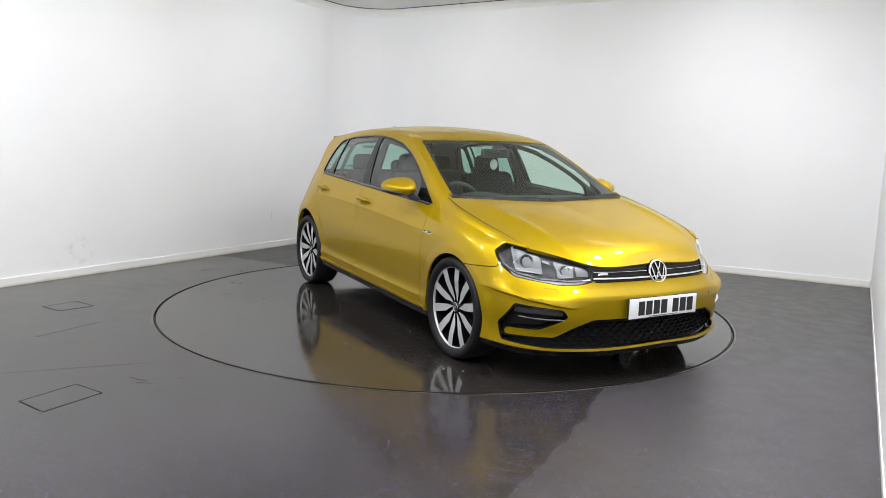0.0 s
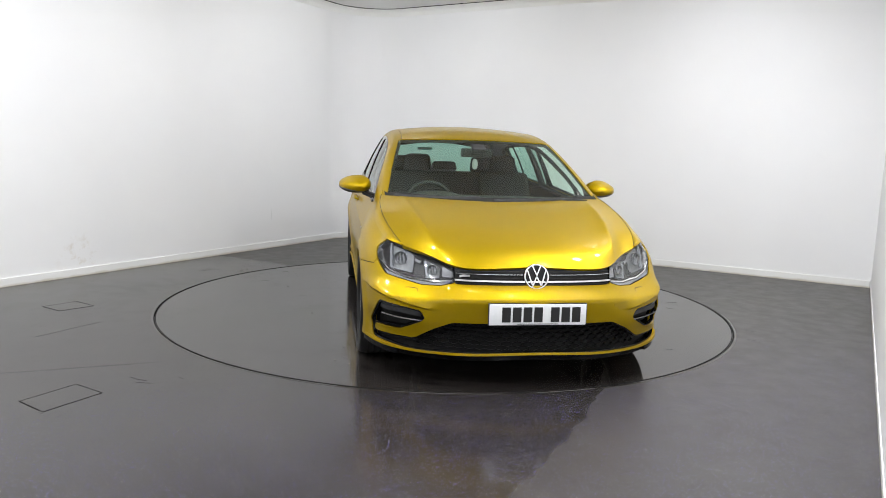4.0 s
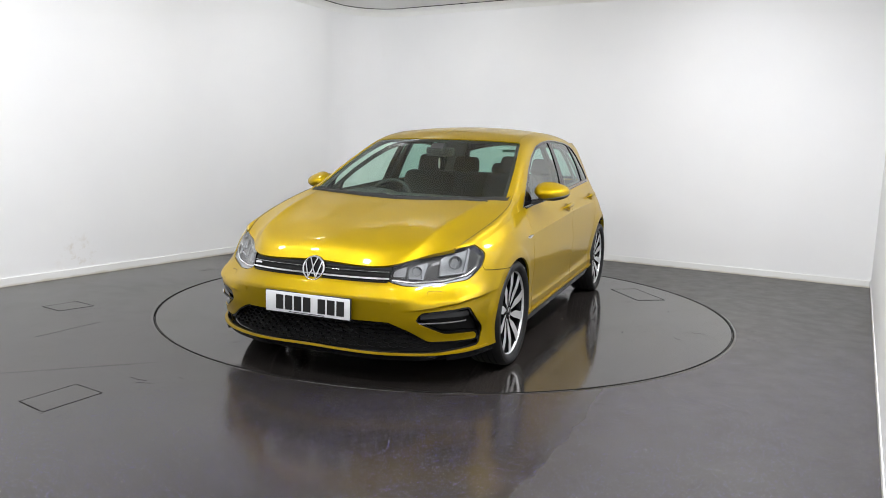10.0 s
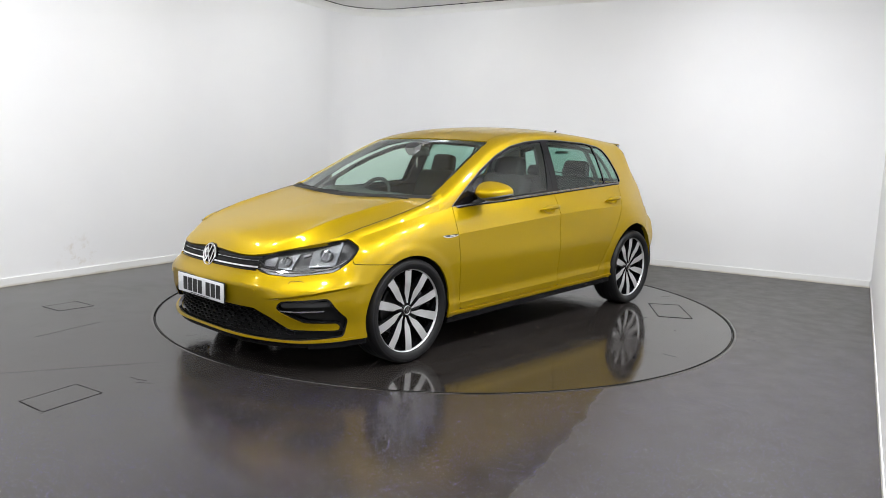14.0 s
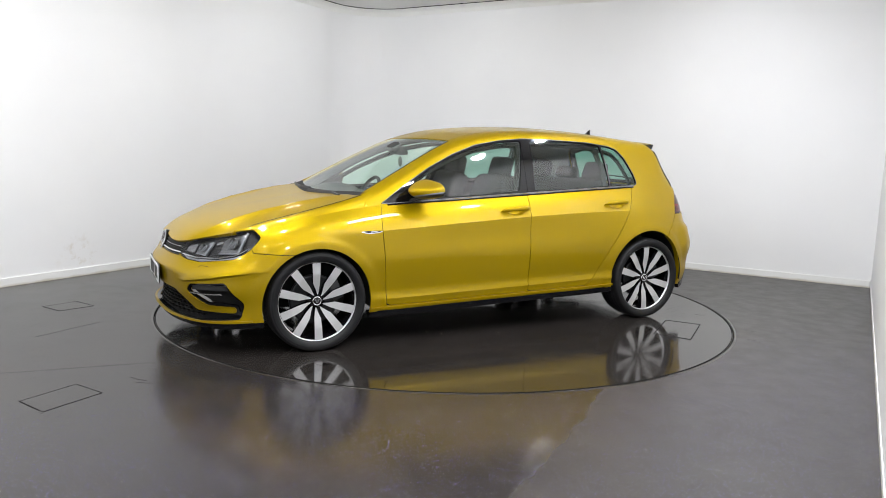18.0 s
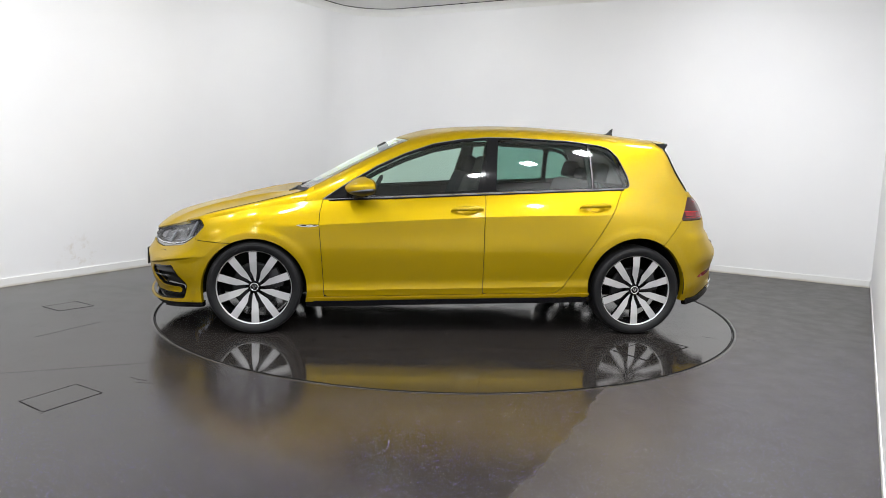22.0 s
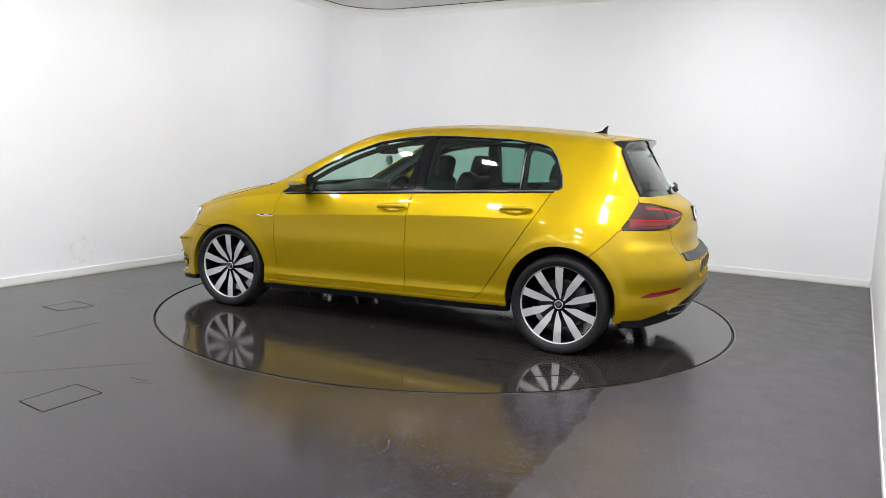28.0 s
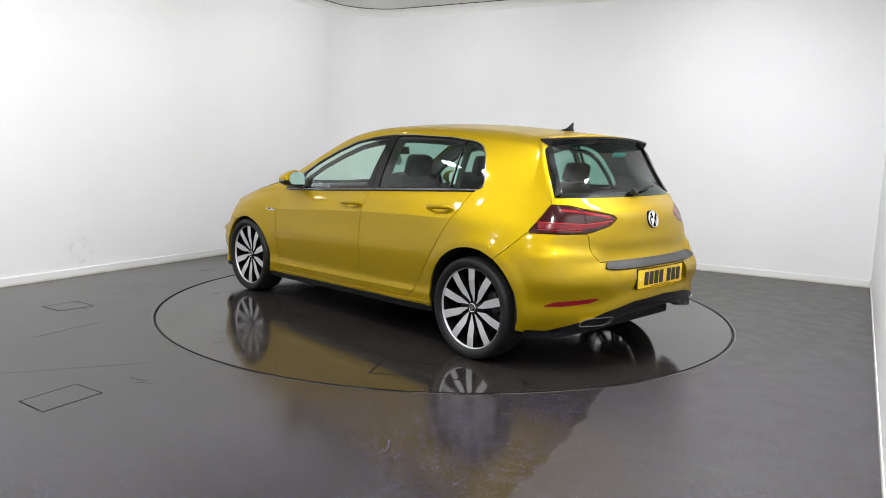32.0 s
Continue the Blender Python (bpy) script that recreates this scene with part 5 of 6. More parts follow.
def number_plate(name, parent, m, mat, label):
    """A plate with plain bars in place of the characters."""
    bm = bmesh.new()
    box(bm, (.520, .008, .111), (0, 0, 0), bevel=.003)
    bmesh.ops.transform(bm, matrix=m, verts=bm.verts[:])
    plate = part(name, bm, mat, parent, label)
    bm = bmesh.new()
    box(bm, (.530, .008, .121), (0, -.004, 0), bevel=.003)
    bmesh.ops.transform(bm, matrix=m, verts=bm.verts[:])
    part("plate_holder", bm, BLACK, plate, "black plate holder")
    x = .195
    for i in range(7):
        if i == 4:
            x -= .033
        bm = bmesh.new()
        box(bm, (.046, .002, .079), (x - .025, .0048, 0), bevel=.0008)
        bmesh.ops.transform(bm, matrix=m, verts=bm.verts[:])
        part("character_bar", bm, INK, plate, smooth=False)
        x -= .057
    for s in (-1, 1):
        bm = bmesh.new()
        cyl(bm, .006, .004, pose(s * .238, .005, .0, 90), n=12)
        bmesh.ops.transform(bm, matrix=m, verts=bm.verts[:])
        part("plate_screw", bm, WHITEPLATE, plate)
    bm = bmesh.new()
    box(bm, (.22, .002, .003), (0, .0048, -.049))
    bmesh.ops.transform(bm, matrix=m, verts=bm.verts[:])
    part("maker_line", bm, INK, plate, smooth=False)
    return plate


number_plate("number_plate", front_bumper, Matrix.Translation((2.163, 0, .425)) @ pose(0, 0, 0, 0, 0, -90), WHITEPLATE, "white front number plate with black bars")
for side in (1, -1):
    for u, z in ((.44, .462), (.86, .515)):
        bm = bmesh.new()
        cyl(bm, .011, .004, on_skin(side * u, z, .0005) @ pose(0, 0, 0, 90), n=20)
        part("parking_sensor", bm, PAINT, front_bumper, "body-coloured parking sensor")
    # washer or tow cover: a fine line round a rounded square
    ring = [(side * (.72 + .042 * math.copysign(abs(math.cos(a)) ** .5, math.cos(a))), .508 + .018 * math.copysign(abs(math.sin(a)) ** .5, math.sin(a))) for a in np.linspace(0, 2 * math.pi, 33)]
    v, f = ribbon(ring, .0022, .0006, .002, step=.006)
    mesh_part("cover_line", v, f, SHELL, front_bumper, "shut line of a small cover", smooth=False)

# ---- doors, handles, mirrors ----
for u, z, doors in ((2.865, .852, front_doors), (3.762, .888, rear_doors)):
    cup = fine([(u + .070 * math.cos(a), z - .004 + .029 * math.sin(a)) for a in np.linspace(0, 2 * math.pi, 25)[:-1]], 0.0, .006)
    off = np.hypot((cup.u - u) / .070, (cup.v[:, 2] - z + .004) / .029)
    cup.v = cup.v + cup.n * (0.0015 - .014 * (1 - ease(off, .45, 1.0)))[:, None]
    cups = pair("handle_recess", cup, PAINT, doors, "recess behind the handle", 0)
    verts, faces = [], []
    n, k = 22, 10
    for i in range(n):
        s = i / (n - 1) * 2 - 1
        uu = u + .113 * s
        nn = skin_normal(uu, z)
        p = skin(uu, z + .006 * s)
        arch = .034 * (1 - abs(s) ** 4) ** .5 + .002 if abs(s) < 1 else .002
        hh = .0145 * (1 - abs(s) ** 6) + .003
        tt = .010
        for j in range(k):
            a = 2 * math.pi * j / k
            verts.append(p + nn * (arch + tt * math.sin(a) - .3 * hh * math.cos(a)) + np.array((0, 0, hh * math.cos(a))))
    for i in range(n - 1):
        for j in range(k):
            q = (j + 1) % k
            faces.append((i * k + j, i * k + q, i * k + k + q, i * k + k + j))
    faces += [tuple(range(k))[::-1], tuple((n - 1) * k + j for j in range(k))]
    both("door_handle", verts, [q[::-1] for q in faces], PAINT, doors, "body-coloured pull handle")

for side, d in ((1, 0), (-1, 1)):
    mirror = new("wing_mirror")
    mirror.parent = front_doors[d]
    mirror["label"] = "yellow door mirror with black base"

    def shell_verts(scale=1.0, z_cut=None):
        bm = bmesh.new()
        bmesh.ops.create_uvsphere(bm, u_segments=32, v_segments=20, radius=1.0)
        for vv in bm.verts:
            x, y, z = vv.co
            # front is domed, the back flat for the glass
            px = .118 * (x if x > 0 else x * .34)
            py = .120 * math.copysign(abs(y) ** .95, y)
            pz = (.069 * (1 - .42 * max(x, 0.0)) if z > 0 else .056) * math.copysign(abs(z) ** .85, z)
            pz -= .018 * (py / .122) if z < 0 else 0.0
            pz *= 1 - .30 * (py / .127)
            px *= 1 - .12 * (py / .127)
            vv.co = Vector((px * scale + .02 * (py / .127) * -1, py * scale, pz * scale))
        return bm

    M = Matrix.Translation((.588, .898, .994)) @ pose(0, 0, 0, 4, 3, 20)

    def put(bm, name, mat, label=""):
        bmesh.ops.transform(bm, matrix=M, verts=bm.verts[:])
        if side < 0:
            bmesh.ops.scale(bm, vec=(1, -1, 1), verts=bm.verts[:])
            bmesh.ops.reverse_faces(bm, faces=bm.faces[:])
        return part(name, bm, mat, mirror, label, sharp=60)

    bm = shell_verts()
    bmesh.ops.bisect_plane(bm, geom=bm.verts[:] + bm.edges[:] + bm.faces[:], plane_co=(0, 0, -.024), plane_no=(0, .10, -1), clear_outer=True)
    put(bm, "mirror_cap", PAINT, "yellow mirror cap")
    bm = shell_verts(.985)
    bmesh.ops.bisect_plane(bm, geom=bm.verts[:] + bm.edges[:] + bm.faces[:], plane_co=(0, 0, -.023), plane_no=(0, -.10, 1), clear_outer=True)
    put(bm, "mirror_base", BLACK, "black lower mirror housing")
    bm = shell_verts(1.008)
    g = bm.verts[:] + bm.edges[:] + bm.faces[:]
    bmesh.ops.bisect_plane(bm, geom=g, plane_co=(0, 0, -.023), plane_no=(0, -.10, 1), clear_outer=True)
    bmesh.ops.bisect_plane(bm, geom=bm.verts[:] + bm.edges[:] + bm.faces[:], plane_co=(0, 0, -.031), plane_no=(0, .10, -1), clear_outer=True)
    bmesh.ops.bisect_plane(bm, geom=bm.verts[:] + bm.edges[:] + bm.faces[:], plane_co=(-.01, 0, 0), plane_no=(-1, 0, 0), clear_outer=True)
    put(bm, "turn_signal", CLEARWHITE, "clear turn signal strip")
    bm = bmesh.new()
    bmesh.ops.create_circle(bm, cap_ends=True, segments=32, radius=1)
    for vv in bm.verts:
        y, z = vv.co.x, vv.co.y
        vv.co = (-.043, .095 * math.copysign(abs(y) ** .8, y), .055 * math.copysign(abs(z) ** .7, z) * (1 - .18 * y))
    put(bm, "mirror_glass", material("mirror_glass", (.8, .82, .84), .02, 1.0) if "mirror_glass" not in bpy.data.materials else bpy.data.materials["mirror_glass"], "silver mirror glass")
    bm = bmesh.new()
    v0 = [(.045, -.155, -.052), (-.030, -.155, -.050), (-.030, -.155, -.078), (.05, -.155, -.082), (.03, -.055, -.030), (-.03, -.055, -.030), (-.03, -.055, -.056), (.03, -.055, -.056)]
    vs = [bm.verts.new(p) for p in v0]
    for q in ((0, 1, 5, 4), (1, 2, 6, 5), (2, 3, 7, 6), (3, 0, 4, 7), (3, 2, 1, 0), (4, 5, 6, 7)):
        bm.faces.new([vs[i] for i in q])
    bmesh.ops.recalc_face_normals(bm, faces=bm.faces[:])
    bmesh.ops.bevel(bm, geom=bm.edges[:], offset=.008, segments=2, affect="EDGES")
    put(bm, "mirror_arm", BLACK, "black mirror arm")

# chrome-free dark belt seal and small fender mark
for d, s in ((0, 1), (1, -1)):
    v, f = ribbon(((1.728, .733), (1.79, .730), (1.868, .734)), .017, .001, .003, taper=.8)
    v = [(p[0], p[1] * s, p[2]) for p in v]
    mark = mesh_part("fender_mark", v, f if s > 0 else [q[::-1] for q in f], CHROME, fenders[d], "small chrome and black side mark", smooth=False)
    v, f = ribbon(((1.745, .735), (1.79, .732), (1.860, .736)), .012, .002, .003, taper=.8)
    mesh_part("mark_inlay", [(p[0], p[1] * s, p[2]) for p in v], f if s > 0 else [q[::-1] for q in f], GLOSS, fenders[d], "black inlay of the side mark", smooth=False)
    v, f = ribbon(((1.790, .7325), (1.835, .734)), .006, .0026, .002)
    mesh_part("mark_bar", [(p[0], p[1] * s, p[2]) for p in v], f if s > 0 else [q[::-1] for q in f], CHROME, fenders[d], smooth=False)
belt_points = [(u, float(lower_rails(np.array([u]))[0, 7, 2]) - .004) for u in np.linspace(1.93, 3.985, 30)]
v, f = ribbon(belt_points, .012, .005, .012, step=.05)
both("belt_seal", v, f, GLOSS, CAR, "black seal along the window line")
v, f = ribbon([(u, z + .004) for u, z in belt_points], .003, .0062, .004, step=.05)
both("belt_line", v, f, LAMPLIGHT, CAR, "thin satin line along the windows")

# ---- tail ----
tails = pair("tail_lamp", offset(tail, -.004), DARKRED, CAR, "smoked red tail lamp with bright red bars", .01)
for pts, w, mat, words in (
        (((4.50, .850), (4.60, .848), (4.80, .844), (5.06, .862)), .026, DIMRED, "deep red light field"),
        (((4.66, .938), (4.80, .935), (5.00, .913), (5.08, .899)), .015, DIMRED, "deep red light field"),
        (((4.49, .868), (4.66, .866), (4.88, .862), (5.10, .879)), .005, RED, "bright red light bar"),
        (((4.68, .936), (4.87, .930)), .004, RED, "bright red light bar"),
        (((4.90, .928), (5.02, .910), (5.09, .898)), .004, RED, "bright red light bar"),
        (((4.50, .828), (4.66, .826), (4.84, .824)), .003, RED, "bright red light bar")):
    v, f = ribbon(pts, w, -.0025 if mat is RED else -.0032, .003)
    both("light_bar", v, f, mat, tails, words, smooth=False)
v, f = ribbon(((4.91, .826), (4.98, .840), (5.05, .856)), .010, -.0028, .003)
both("reversing_light", v, f, LAMPGREY, tails, "clear grey reversing light", smooth=False)
v, f = ribbon(((4.885, .818), (4.885, .958)), .003, -.002, .004)
both("lamp_joint", v, f, SHELL, tails, smooth=False)

GATE_BADGE = Matrix.Translation(Vector(skin(5.47, .876)) + Vector((-.004, 0, 0))) @ pose(0, 0, 0, 0, 12, 0) @ pose(0, 0, 0, 0, 0, 90)
roundel("badge", GATE_BADGE, .055, tailgate)
# lower pad on the bumper step
pad = fine(((4.935, .618), (4.99, .650), (5.48, .652), (5.48, .610), (5.02, .606)), .010, .008, .02)
panel("loading_pad", whole(pad), material("ribbed_grey_pad", (.022, .022, .023), .5), rear_bumper, "dark grey plastic loading edge", .014)
number_plate("number_plate", rear_bumper, Matrix.Translation((-2.079, 0, .537)) @ pose(0, 0, 0, 0, 0, 90), YELLOWPLATE, "yellow rear number plate with black bars")
for side in (1, -1):
    ref = fine(((4.595, .398), (4.66, .428), (4.87, .452), (4.90, .448), (4.84, .424), (4.70, .402)), .002, .006)
    panel("reflector", ref if side > 0 else mirrored(ref), material("dark_red_reflector", (.17, .004, .007), .15) if side > 0 else bpy.data.materials["dark_red_reflector"], rear_bumper, "red bumper reflector", .006)
    for u, z in ((4.80, .545),):
        bm = bmesh.new()
        m = on_skin(u, z, .0005)
        cyl(bm, .011, .004, m @ pose(0, 0, 0, 90), n=20)
        if side < 0:
            bmesh.ops.scale(bm, vec=(1, -1, 1), verts=bm.verts[:])
            bmesh.ops.reverse_faces(bm, faces=bm.faces[:])
        part("parking_sensor", bm, PAINT, rear_bumper, "body-coloured parking sensor")
diffuser = fine(((4.52, .205), (4.52, .252), (4.66, .256), (4.80, .312), (4.95, .372), (5.17, .418), (5.48, .436), (5.48, .362), (5.17, .350), (5.02, .312), (4.9, .272), (4.70, .215)), .006, .01)
panel("diffuser", whole(diffuser), GLOSS, rear_bumper, "gloss black rear diffuser", .03)
strip_below(4.56, 5.4699, .018, -.01, .03, GLOSS, "diffuser_lip", "gloss black lower edge", rear_bumper, 50)
strip_below(-5.4699, -4.56, .018, -.01, .03, GLOSS, "diffuser_lip", "gloss black lower edge", rear_bumper, 50)
ring = [(4.905 + .100 * math.copysign(abs(math.cos(a)) ** .45, math.cos(a)) + .5 * .020 * math.sin(a), .318 + .023 * math.copysign(abs(math.sin(a)) ** .6, math.sin(a)) + .010 * math.cos(a)) for a in np.linspace(0, 2 * math.pi, 41)]
v, f = ribbon(ring, .005, .012, .02, step=.008)
both("exhaust_trim", v, f, CHROME, rear_bumper, "chrome exhaust trim", smooth=False)
bm = bmesh.new()
cyl(bm, .07, .42, pose(-1.74, .30, .325, 90), n=24, bevel=.02)
part("silencer", bm, IRON, CAR, "dull steel silencer under the tail")

# spoiler over the rear window
def spoiler():
    verts, faces = [], []
    ys = np.linspace(-.545, .545, 41)
    for y in ys:
        q = abs(y) / .545
        zf = 1.374 - .040 * q**2 + .004
        front_edge = (-1.535, y, zf)
        tip = (-1.690 + .070 * q**2.2, y * .955, 1.366 - .022 * q**2)
        tip2 = (-1.690 + .070 * q**2.2, y * .955, 1.356 - .022 * q**2)
        under = (-1.615 + .03 * q**2, y * .97, 1.318 - .04 * q**2)
        root = (-1.56, y, zf - .03)
        verts += [front_edge, tip, tip2, under, root]
    n = len(ys)
    for i in range(n - 1):
        for s in range(5):
            q = (s + 1) % 5
            faces.append((i * 5 + s, i * 5 + q, i * 5 + 5 + q, i * 5 + 5 + s))
    faces += [(4, 3, 2, 1, 0), tuple((n - 1) * 5 + s for s in range(5))]
    bm = bmesh.new()
    vs = [bm.verts.new(p) for p in verts]
    for q in faces:
        bm.faces.new([vs[i] for i in q])
    bmesh.ops.recalc_face_normals(bm, faces=bm.faces[:])
    ob = part("spoiler", bm, GLOSS, tailgate, "gloss black roof spoiler", sharp=30)
    verts, faces = [], []
    for y in ys:
        q = abs(y) / .545
        a = Vector((-1.530, y, 1.3795 - .040 * q**2))
        b = Vector((-1.690 + .070 * q**2.2, y * .955, 1.3685 - .022 * q**2))
        for w in (0.0, 0.25, 0.5, 0.74):
            verts.append(a.lerp(b, w) + Vector((0, 0, .003)))
        verts.append(a.lerp(b, 0.74) - Vector((0, 0, .002)))
    for i in range(n - 1):
        for k in range(4):
            faces.append((i * 5 + k, i * 5 + k + 1, i * 5 + k + 6, i * 5 + k + 5))
    mesh_part("spoiler_top", verts, faces, PAINT, ob, "body-coloured top of the spoiler")
    bm = bmesh.new()
    box(bm, (.004, .30, .012), (-1.640, 0, 1.336), Euler((0, .9, 0)).to_matrix())
    part("brake_light", bm, DARKRED, ob, "high red brake light strip")


spoiler()
flap = clip(rear_glass, np.minimum(0.058 - (edge_y(np.minimum(rear_glass.v[:, 0], -1.5)) - 0.004 - rear_glass.v[:, 1]), -1.592 - rear_glass.v[:, 0]))
flap = clip(flap, flap.v[:, 0] + 1.735)
pair("window_flap", offset(flap, .010), GLOSS, tailgate, "gloss black air flap beside the rear window", .014)
# wiper on the rear window
bm = bmesh.new()
cyl(bm, .022, .03, Matrix.Translation((-1.862, 0, 1.035)) @ pose(0, 0, 0, 0, -55, 0), n=20, bevel=.004)
wiper = part("rear_wiper", bm, BLACK, tailgate, "black rear wiper")
v, f = sweep([(-1.868, 0, 1.042), (-1.858, -.10, 1.052), (-1.838, -.20, 1.058), (-1.815, -.29, 1.062)], [(-.008, -.004), (.008, -.004), (.005, .008), (-.005, .008)])
mesh_part("wiper_arm", v, f, BLACK, wiper, smooth=False)
bm = bmesh.new()
box(bm, (.002, .15, .035), (0, 0, 0))
bmesh.ops.transform(bm, matrix=Matrix.Translation((-1.662, -.12, 1.255)) @ pose(0, 0, 0, 0, -38, 0), verts=bm.verts[:])
part("window_sticker", bm, material("teal_sticker", (.08, .35, .32), .5), rear_window, "small teal sticker with an unreadable white bar", smooth=False)

# aerial
prof = ((.03, 0, .024), (.08, .012, .024), (.108, .024, .016), (.136, .056, .008), (.158, .074, .004), (.164, .072, .004), (.152, .026, .015), (.156, 0, .024))
bm = bmesh.new()
left = [bm.verts.new((-1.25 - .78 * x, .8 * w, 1.409 + .78 * z - .05 * x)) for x, z, w in prof]
right = [bm.verts.new((-1.25 - .78 * x, -.8 * w, 1.409 + .78 * z - .05 * x)) for x, z, w in prof]
bm.faces.new(left)
bm.faces.new(right[::-1])
for i in range(len(prof)):
    j = (i + 1) % len(prof)
    bm.faces.new((left[i], right[i], right[j], left[j]))
bmesh.ops.recalc_face_normals(bm, faces=bm.faces[:])
part("aerial", bm, GLOSS, roof_skin, "black shark fin aerial", sharp=50)

# ---- cowl and wipers ----
verts, faces, n = [], [], 41
for y in np.linspace(-.72, .72, n):
    s = abs(y) / .742
    x = 1.125 - .135 * s**1.9
    z = .930 + .025 * s**1.9
    verts += [(x + .012, y, z + .001), (x - .05, y, z + .022), (x - .05, y, z + .012), (x + .012, y, z - .02)]
for i in range(n - 1):
    for s in range(4):
        q = (s + 1) % 4
        faces.append((i * 4 + s, i * 4 + 4 + s, i * 4 + 4 + q, i * 4 + q))
cowl = mesh_part("cowl_panel", verts, faces, SHELL, CAR, "black plastic cowl panel below the windscreen", smooth=False)
for pts in (((1.10, .62, .943), (1.085, .45, .950), (1.10, .20, .942), (1.115, -.02, .938)), ((1.075, -.10, .951), (1.09, -.30, .947), (1.065, -.50, .950), (1.03, -.66, .955))):
    v, f = sweep(pts, [(-.009, -.004), (.009, -.004), (.006, .010), (-.006, .010)])
    mesh_part("wiper", v, f, BLACK, cowl, "black windscreen wiper", smooth=False)

# ---- cabin ----
panel("headliner", whole(offset(roof, -.03)), HEADLINER, CAR, "grey headliner", 0)
pair("pillar_trim", offset(weld(up), -.022), HEADLINER, CAR, "dark grey pillar trim", 0)
gate_inner = panel("gate_trim", whole(offset(gate, -.03)), SHELL, tailgate, "black tailgate lining", 0)
bm = bmesh.new()
box(bm, (2.6, 1.42, .04), (-.4, 0, .34), bevel=.01)
part("cabin_floor", bm, SHELL, CAR, "dark cabin carpet")


def rounded(bm, size, m, bevel, taper=1.0):
    made = bmesh.ops.create_cube(bm, size=1)["verts"]
    for vv in made:
        k = taper if vv.co.z > 0 else 1.0
        vv.co = Vector((vv.co.x * size[0], vv.co.y * size[1] * k, vv.co.z * size[2]))
    edges = list({e for vv in made for e in vv.link_edges})
    r = bmesh.ops.bevel(bm, geom=edges, offset=bevel, segments=4, affect="EDGES", profile=0.55)
    allv = {vv for f in r["faces"] for vv in f.verts} | {vv for vv in made if vv.is_valid}
    bmesh.ops.transform(bm, matrix=m, verts=list(allv))


def seat(x, y, width=.50):
    s = new("front_seat")
    s.parent = CAR
    s["label"] = "charcoal fabric car seat with headrest"
    bm = bmesh.new()
    rounded(bm, (.52, width, .16), Matrix.Translation((x + .12, y, .48)) @ pose(0, 0, 0, 0, -8, 0), .05)
    part("seat_cushion", bm, FABRIC, s)
    bm = bmesh.new()
    rounded(bm, (.15, width, .60), Matrix.Translation((x - .19, y, .79)) @ pose(0, 0, 0, 0, -20, 0), .06, .82)
    part("backrest", bm, FABRIC, s)
    bm = bmesh.new()
    rounded(bm, (.10, .235, .165), Matrix.Translation((x - .320, y, 1.132)) @ pose(0, 0, 0, 0, -14, 0), .045, .9)
    head = part("headrest", bm, FABRIC, s)
    for k in (-1, 1):
        bm = bmesh.new()
        cyl(bm, .007, .12, Matrix.Translation((x - .30, y + k * .06, 1.08)) @ pose(0, 0, 0, 0, -14, 0), n=10)
        part("headrest_post", bm, CHROME, head)


seat(.05, .36)
seat(.05, -.36)
rear_seat = new("rear_bench")
rear_seat.parent = CAR
rear_seat["label"] = "charcoal fabric rear bench with headrests"
bm = bmesh.new()
rounded(bm, (.50, 1.28, .16), Matrix.Translation((-.72, 0, .50)), .05)
part("seat_cushion", bm, FABRIC, rear_seat)
bm = bmesh.new()
rounded(bm, (.14, 1.26, .56), Matrix.Translation((-1.04, 0, .78)) @ pose(0, 0, 0, 0, -20, 0), .06, .92)
part("backrest", bm, FABRIC, rear_seat)
for y, h in ((.38, .14), (0, .09), (-.38, .14)):
    bm = bmesh.new()
    rounded(bm, (.09, .26, h), Matrix.Translation((-1.155, y, 1.05 + h / 2)) @ pose(0, 0, 0, 0, -14, 0), .035, .85)
    part("headrest", bm, FABRIC, rear_seat)
bm = bmesh.new()
box(bm, (.55, 1.16, .02), (-1.42, 0, .93), bevel=.006)
part("parcel_shelf", bm, FABRIC, CAR, "dark parcel shelf")

# dashboard
verts, faces = [], []
prof = ((1.02, .925), (.86, .945), (.74, .945), (.66, .925), (.62, .88), (.64, .80), (.66, .66), (.72, .52), (.95, .50))
n = 25
for y in np.linspace(-.70, .70, n):
    hump = .028 * math.exp(-((y + .36) / .16) ** 4)
    for x, z in prof:
        verts.append((x - (.03 if abs(y) < .12 else 0), y, z + (hump if x < .9 and z > .85 else 0) - .035 * (abs(y) / .7) ** 6))
k = len(prof)
for i in range(n - 1):
    for s in range(k - 1):
        faces.append((i * k + s, i * k + s + 1, i * k + k + s + 1, i * k + k + s))
mesh_part("dashboard", verts, faces, DASH, CAR, "charcoal soft plastic dashboard")
wheel_m = Matrix.Translation((.53, -.36, .86)) @ pose(0, 0, 0, 0, 64, 0)
v, f = [], []
for i in range(48):
    a = 2 * math.pi * i / 48
    for j in range(10):
        b = 2 * math.pi * j / 10
        r = .175 + .015 * math.cos(b)
        v.append(wheel_m @ Vector((r * math.cos(a), r * math.sin(a), .015 * math.sin(b))))
for i in range(48):
    for j in range(10):
        f.append((i * 10 + j, (i + 1) % 48 * 10 + j, (i + 1) % 48 * 10 + (j + 1) % 10, i * 10 + (j + 1) % 10))
steer = mesh_part("steering_wheel", v, f, DASH, CAR, "black leather steering wheel")
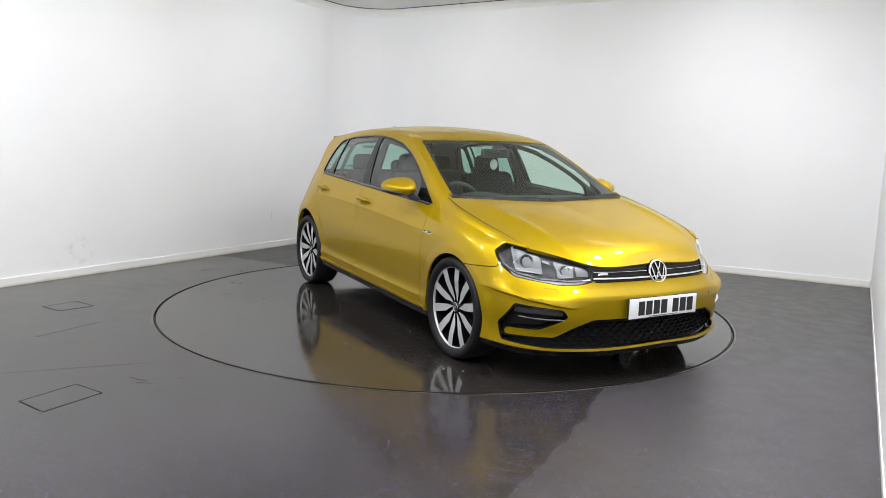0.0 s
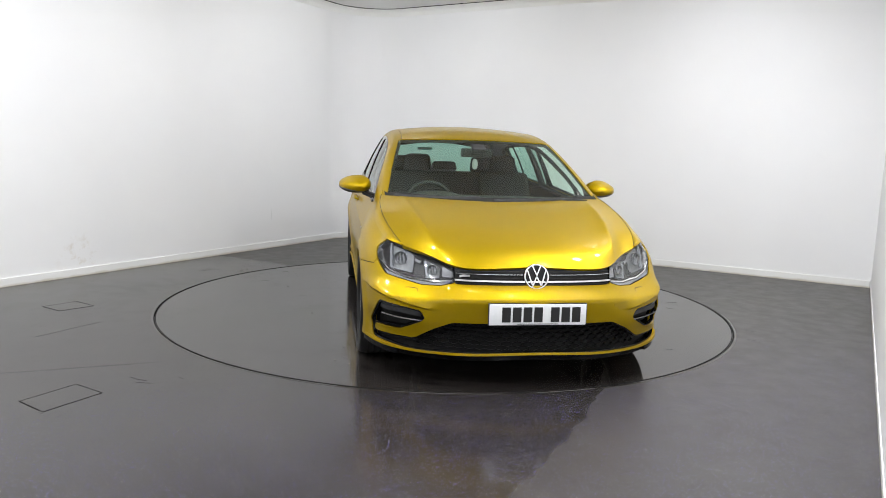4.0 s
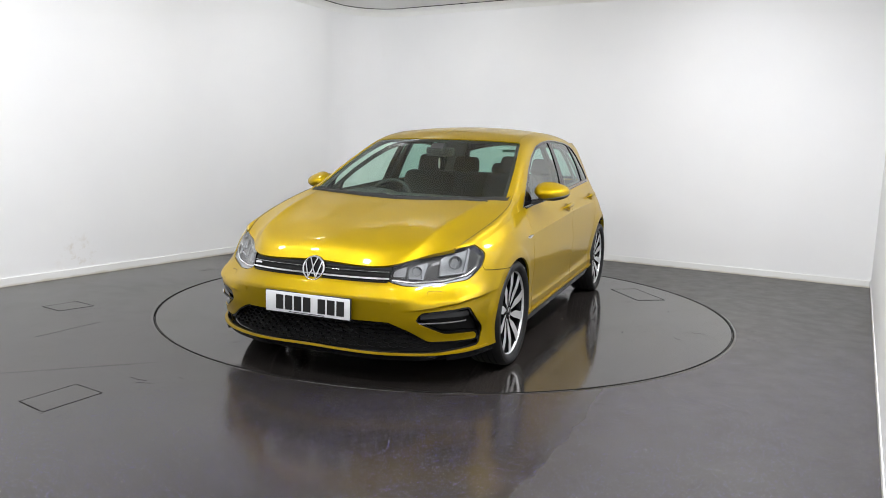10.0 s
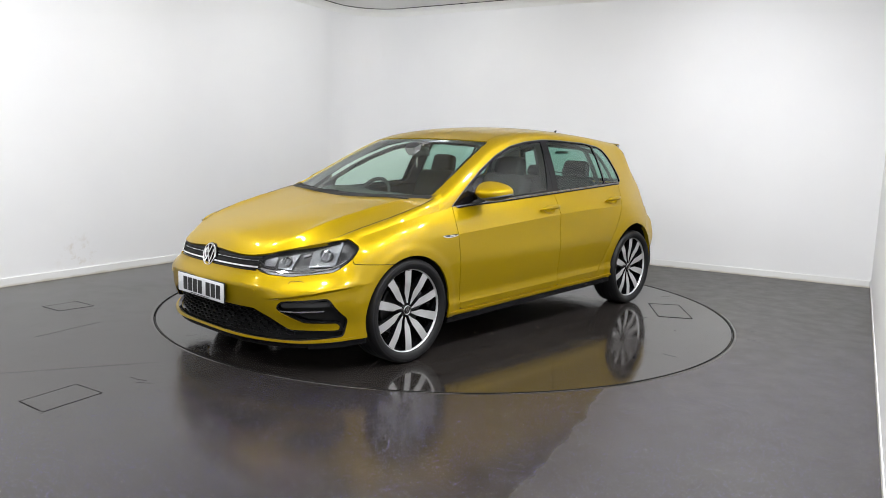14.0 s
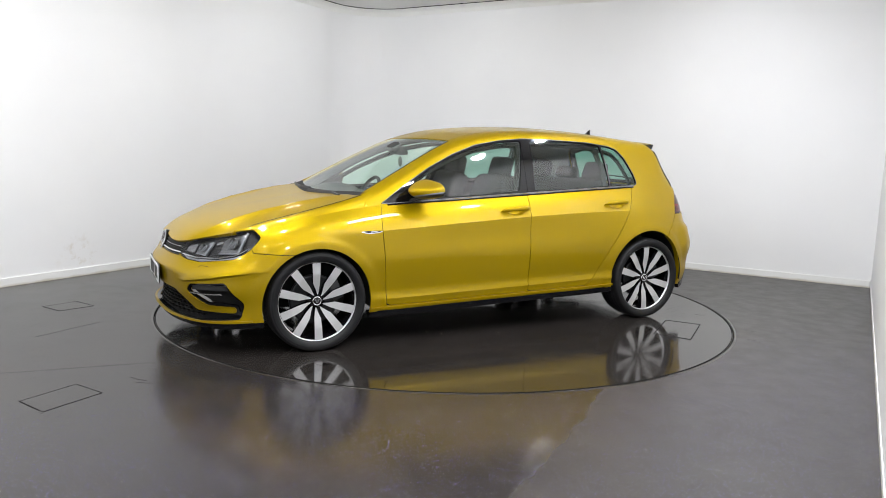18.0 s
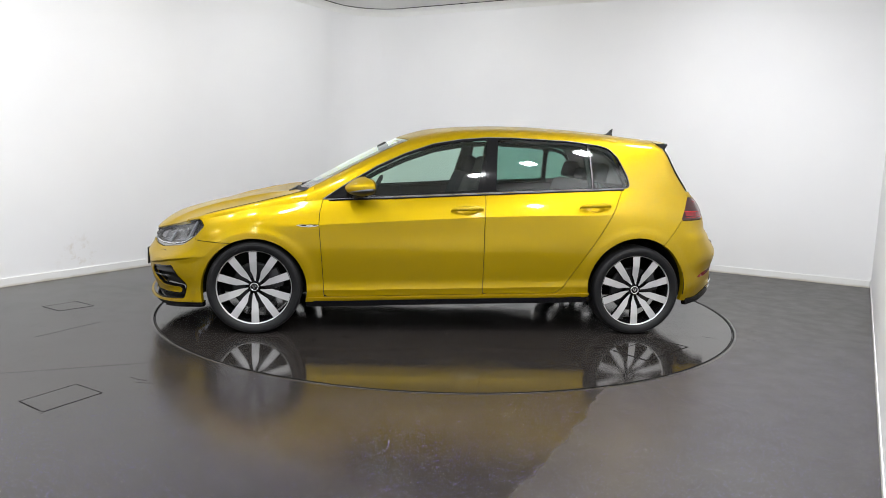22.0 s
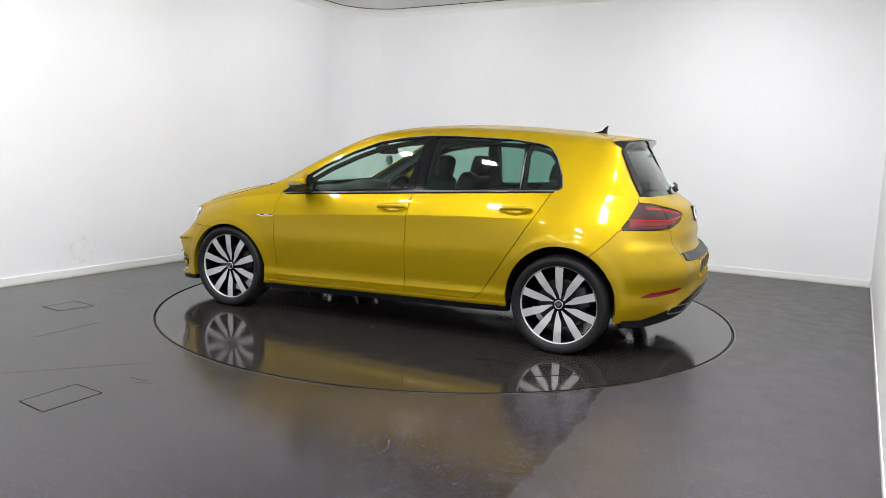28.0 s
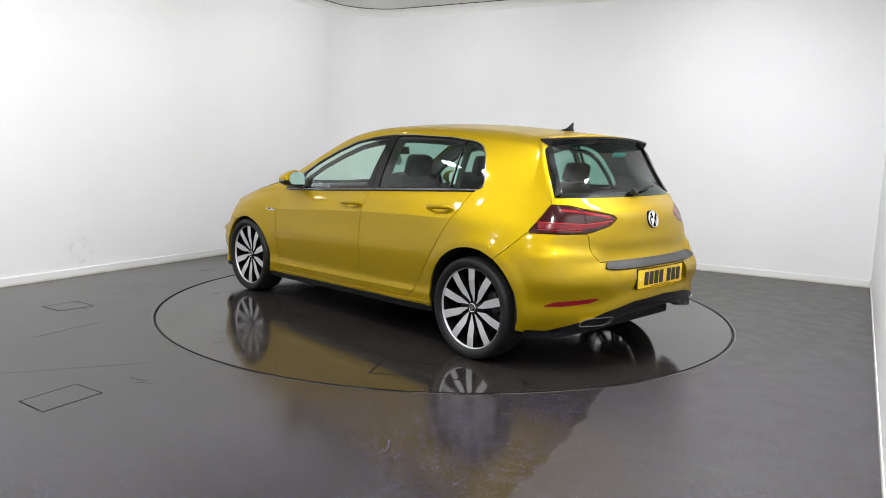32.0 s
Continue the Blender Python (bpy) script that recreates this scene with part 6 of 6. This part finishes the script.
for a in (0, 180, 90):
    bm = bmesh.new()
    box(bm, (.14, .035, .014), (.10, 0, 0), bevel=.004)
    bmesh.ops.transform(bm, matrix=wheel_m @ pose(0, 0, 0, 0, 0, a + 90 if a != 90 else 0), verts=bm.verts[:])
    part("spoke", bm, LAMPLIGHT if a != 90 else DASH, steer)
bm = bmesh.new()
rounded(bm, (.11, .13, .05), wheel_m @ pose(0, 0, .005), .018)
part("airbag_pad", bm, DASH, steer)
bm = bmesh.new()
rounded(bm, (.035, .235, .065), Matrix.Translation((.40, .0, 1.238)) @ pose(0, 0, 0, 0, 12, -6), .015)
rear_view = part("rear_view_mirror", bm, DASH, CAR, "black rear-view mirror")
bm = bmesh.new()
box(bm, (.003, .215, .052), (0, 0, 0))
bmesh.ops.transform(bm, matrix=Matrix.Translation((.382, .0, 1.237)) @ pose(0, 0, 0, 0, 12, -6), verts=bm.verts[:])
part("mirror_glass", bm, bpy.data.materials["mirror_glass"], rear_view, smooth=False)
bm = bmesh.new()
rounded(bm, (.08, .10, .06), Matrix.Translation((.455, .0, 1.262)) @ pose(0, 0, 0, 0, 28, 0), .015)
part("sensor_cover", bm, DASH, rear_view)
v, f = lathe([(0, .002), (.028, .002), (.031, 0), (.028, -.002), (0, -.002)], 28)
m = Matrix.Translation((.40, -.01, 1.155)) @ pose(0, 0, 0, 0, 0, 35)
fresh = mesh_part("air_freshener", [m @ Vector((p[0], p[1], p[2] * 1.3)) for p in v], [q[::-1] for q in f], material("pale_card", (.55, .52, .5), .6), rear_view, "pale oval hanging air freshener")
bm = bmesh.new()
cyl(bm, .001, .06, pose(.40, -.01, 1.215), n=6)
part("string", bm, INK, fresh)
bm = bmesh.new()
rounded(bm, (.75, .20, .22), pose(.32, 0, .56), .03)
part("centre_console", bm, DASH, CAR, "dark centre console")
# ---- the turning of the table and the car ----
OFF = Matrix.Translation((0.076, 0.133, 0))
HEADINGS = ((0, -59.99), (1, -65.20), (2, -70.36), (3, -75.55), (4.5, -83.36), (6, -91.19), (7, -96.45), (8, -101.70), (9, -106.98), (10, -112.24), (11, -117.42), (12, -122.60), (13, -127.74), (14, -132.75), (15.5, -140.05), (17, -147.50), (18, -152.70), (19, -157.95), (20, -163.10), (21, -168.33), (22, -173.50), (23, -178.67), (24, -183.82), (25, -188.97), (26.5, -196.75), (28, -204.50), (29, -209.70), (30, -215.00), (31, -220.22), (32, -225.37))


def motions():
    spun = [(t, pose(0, 0, 0, 0, 0, a)) for t, a in HEADINGS]
    walk(TABLE, spun)
    walk(CAR, [(t, m @ OFF) for t, m in spun])


motions()
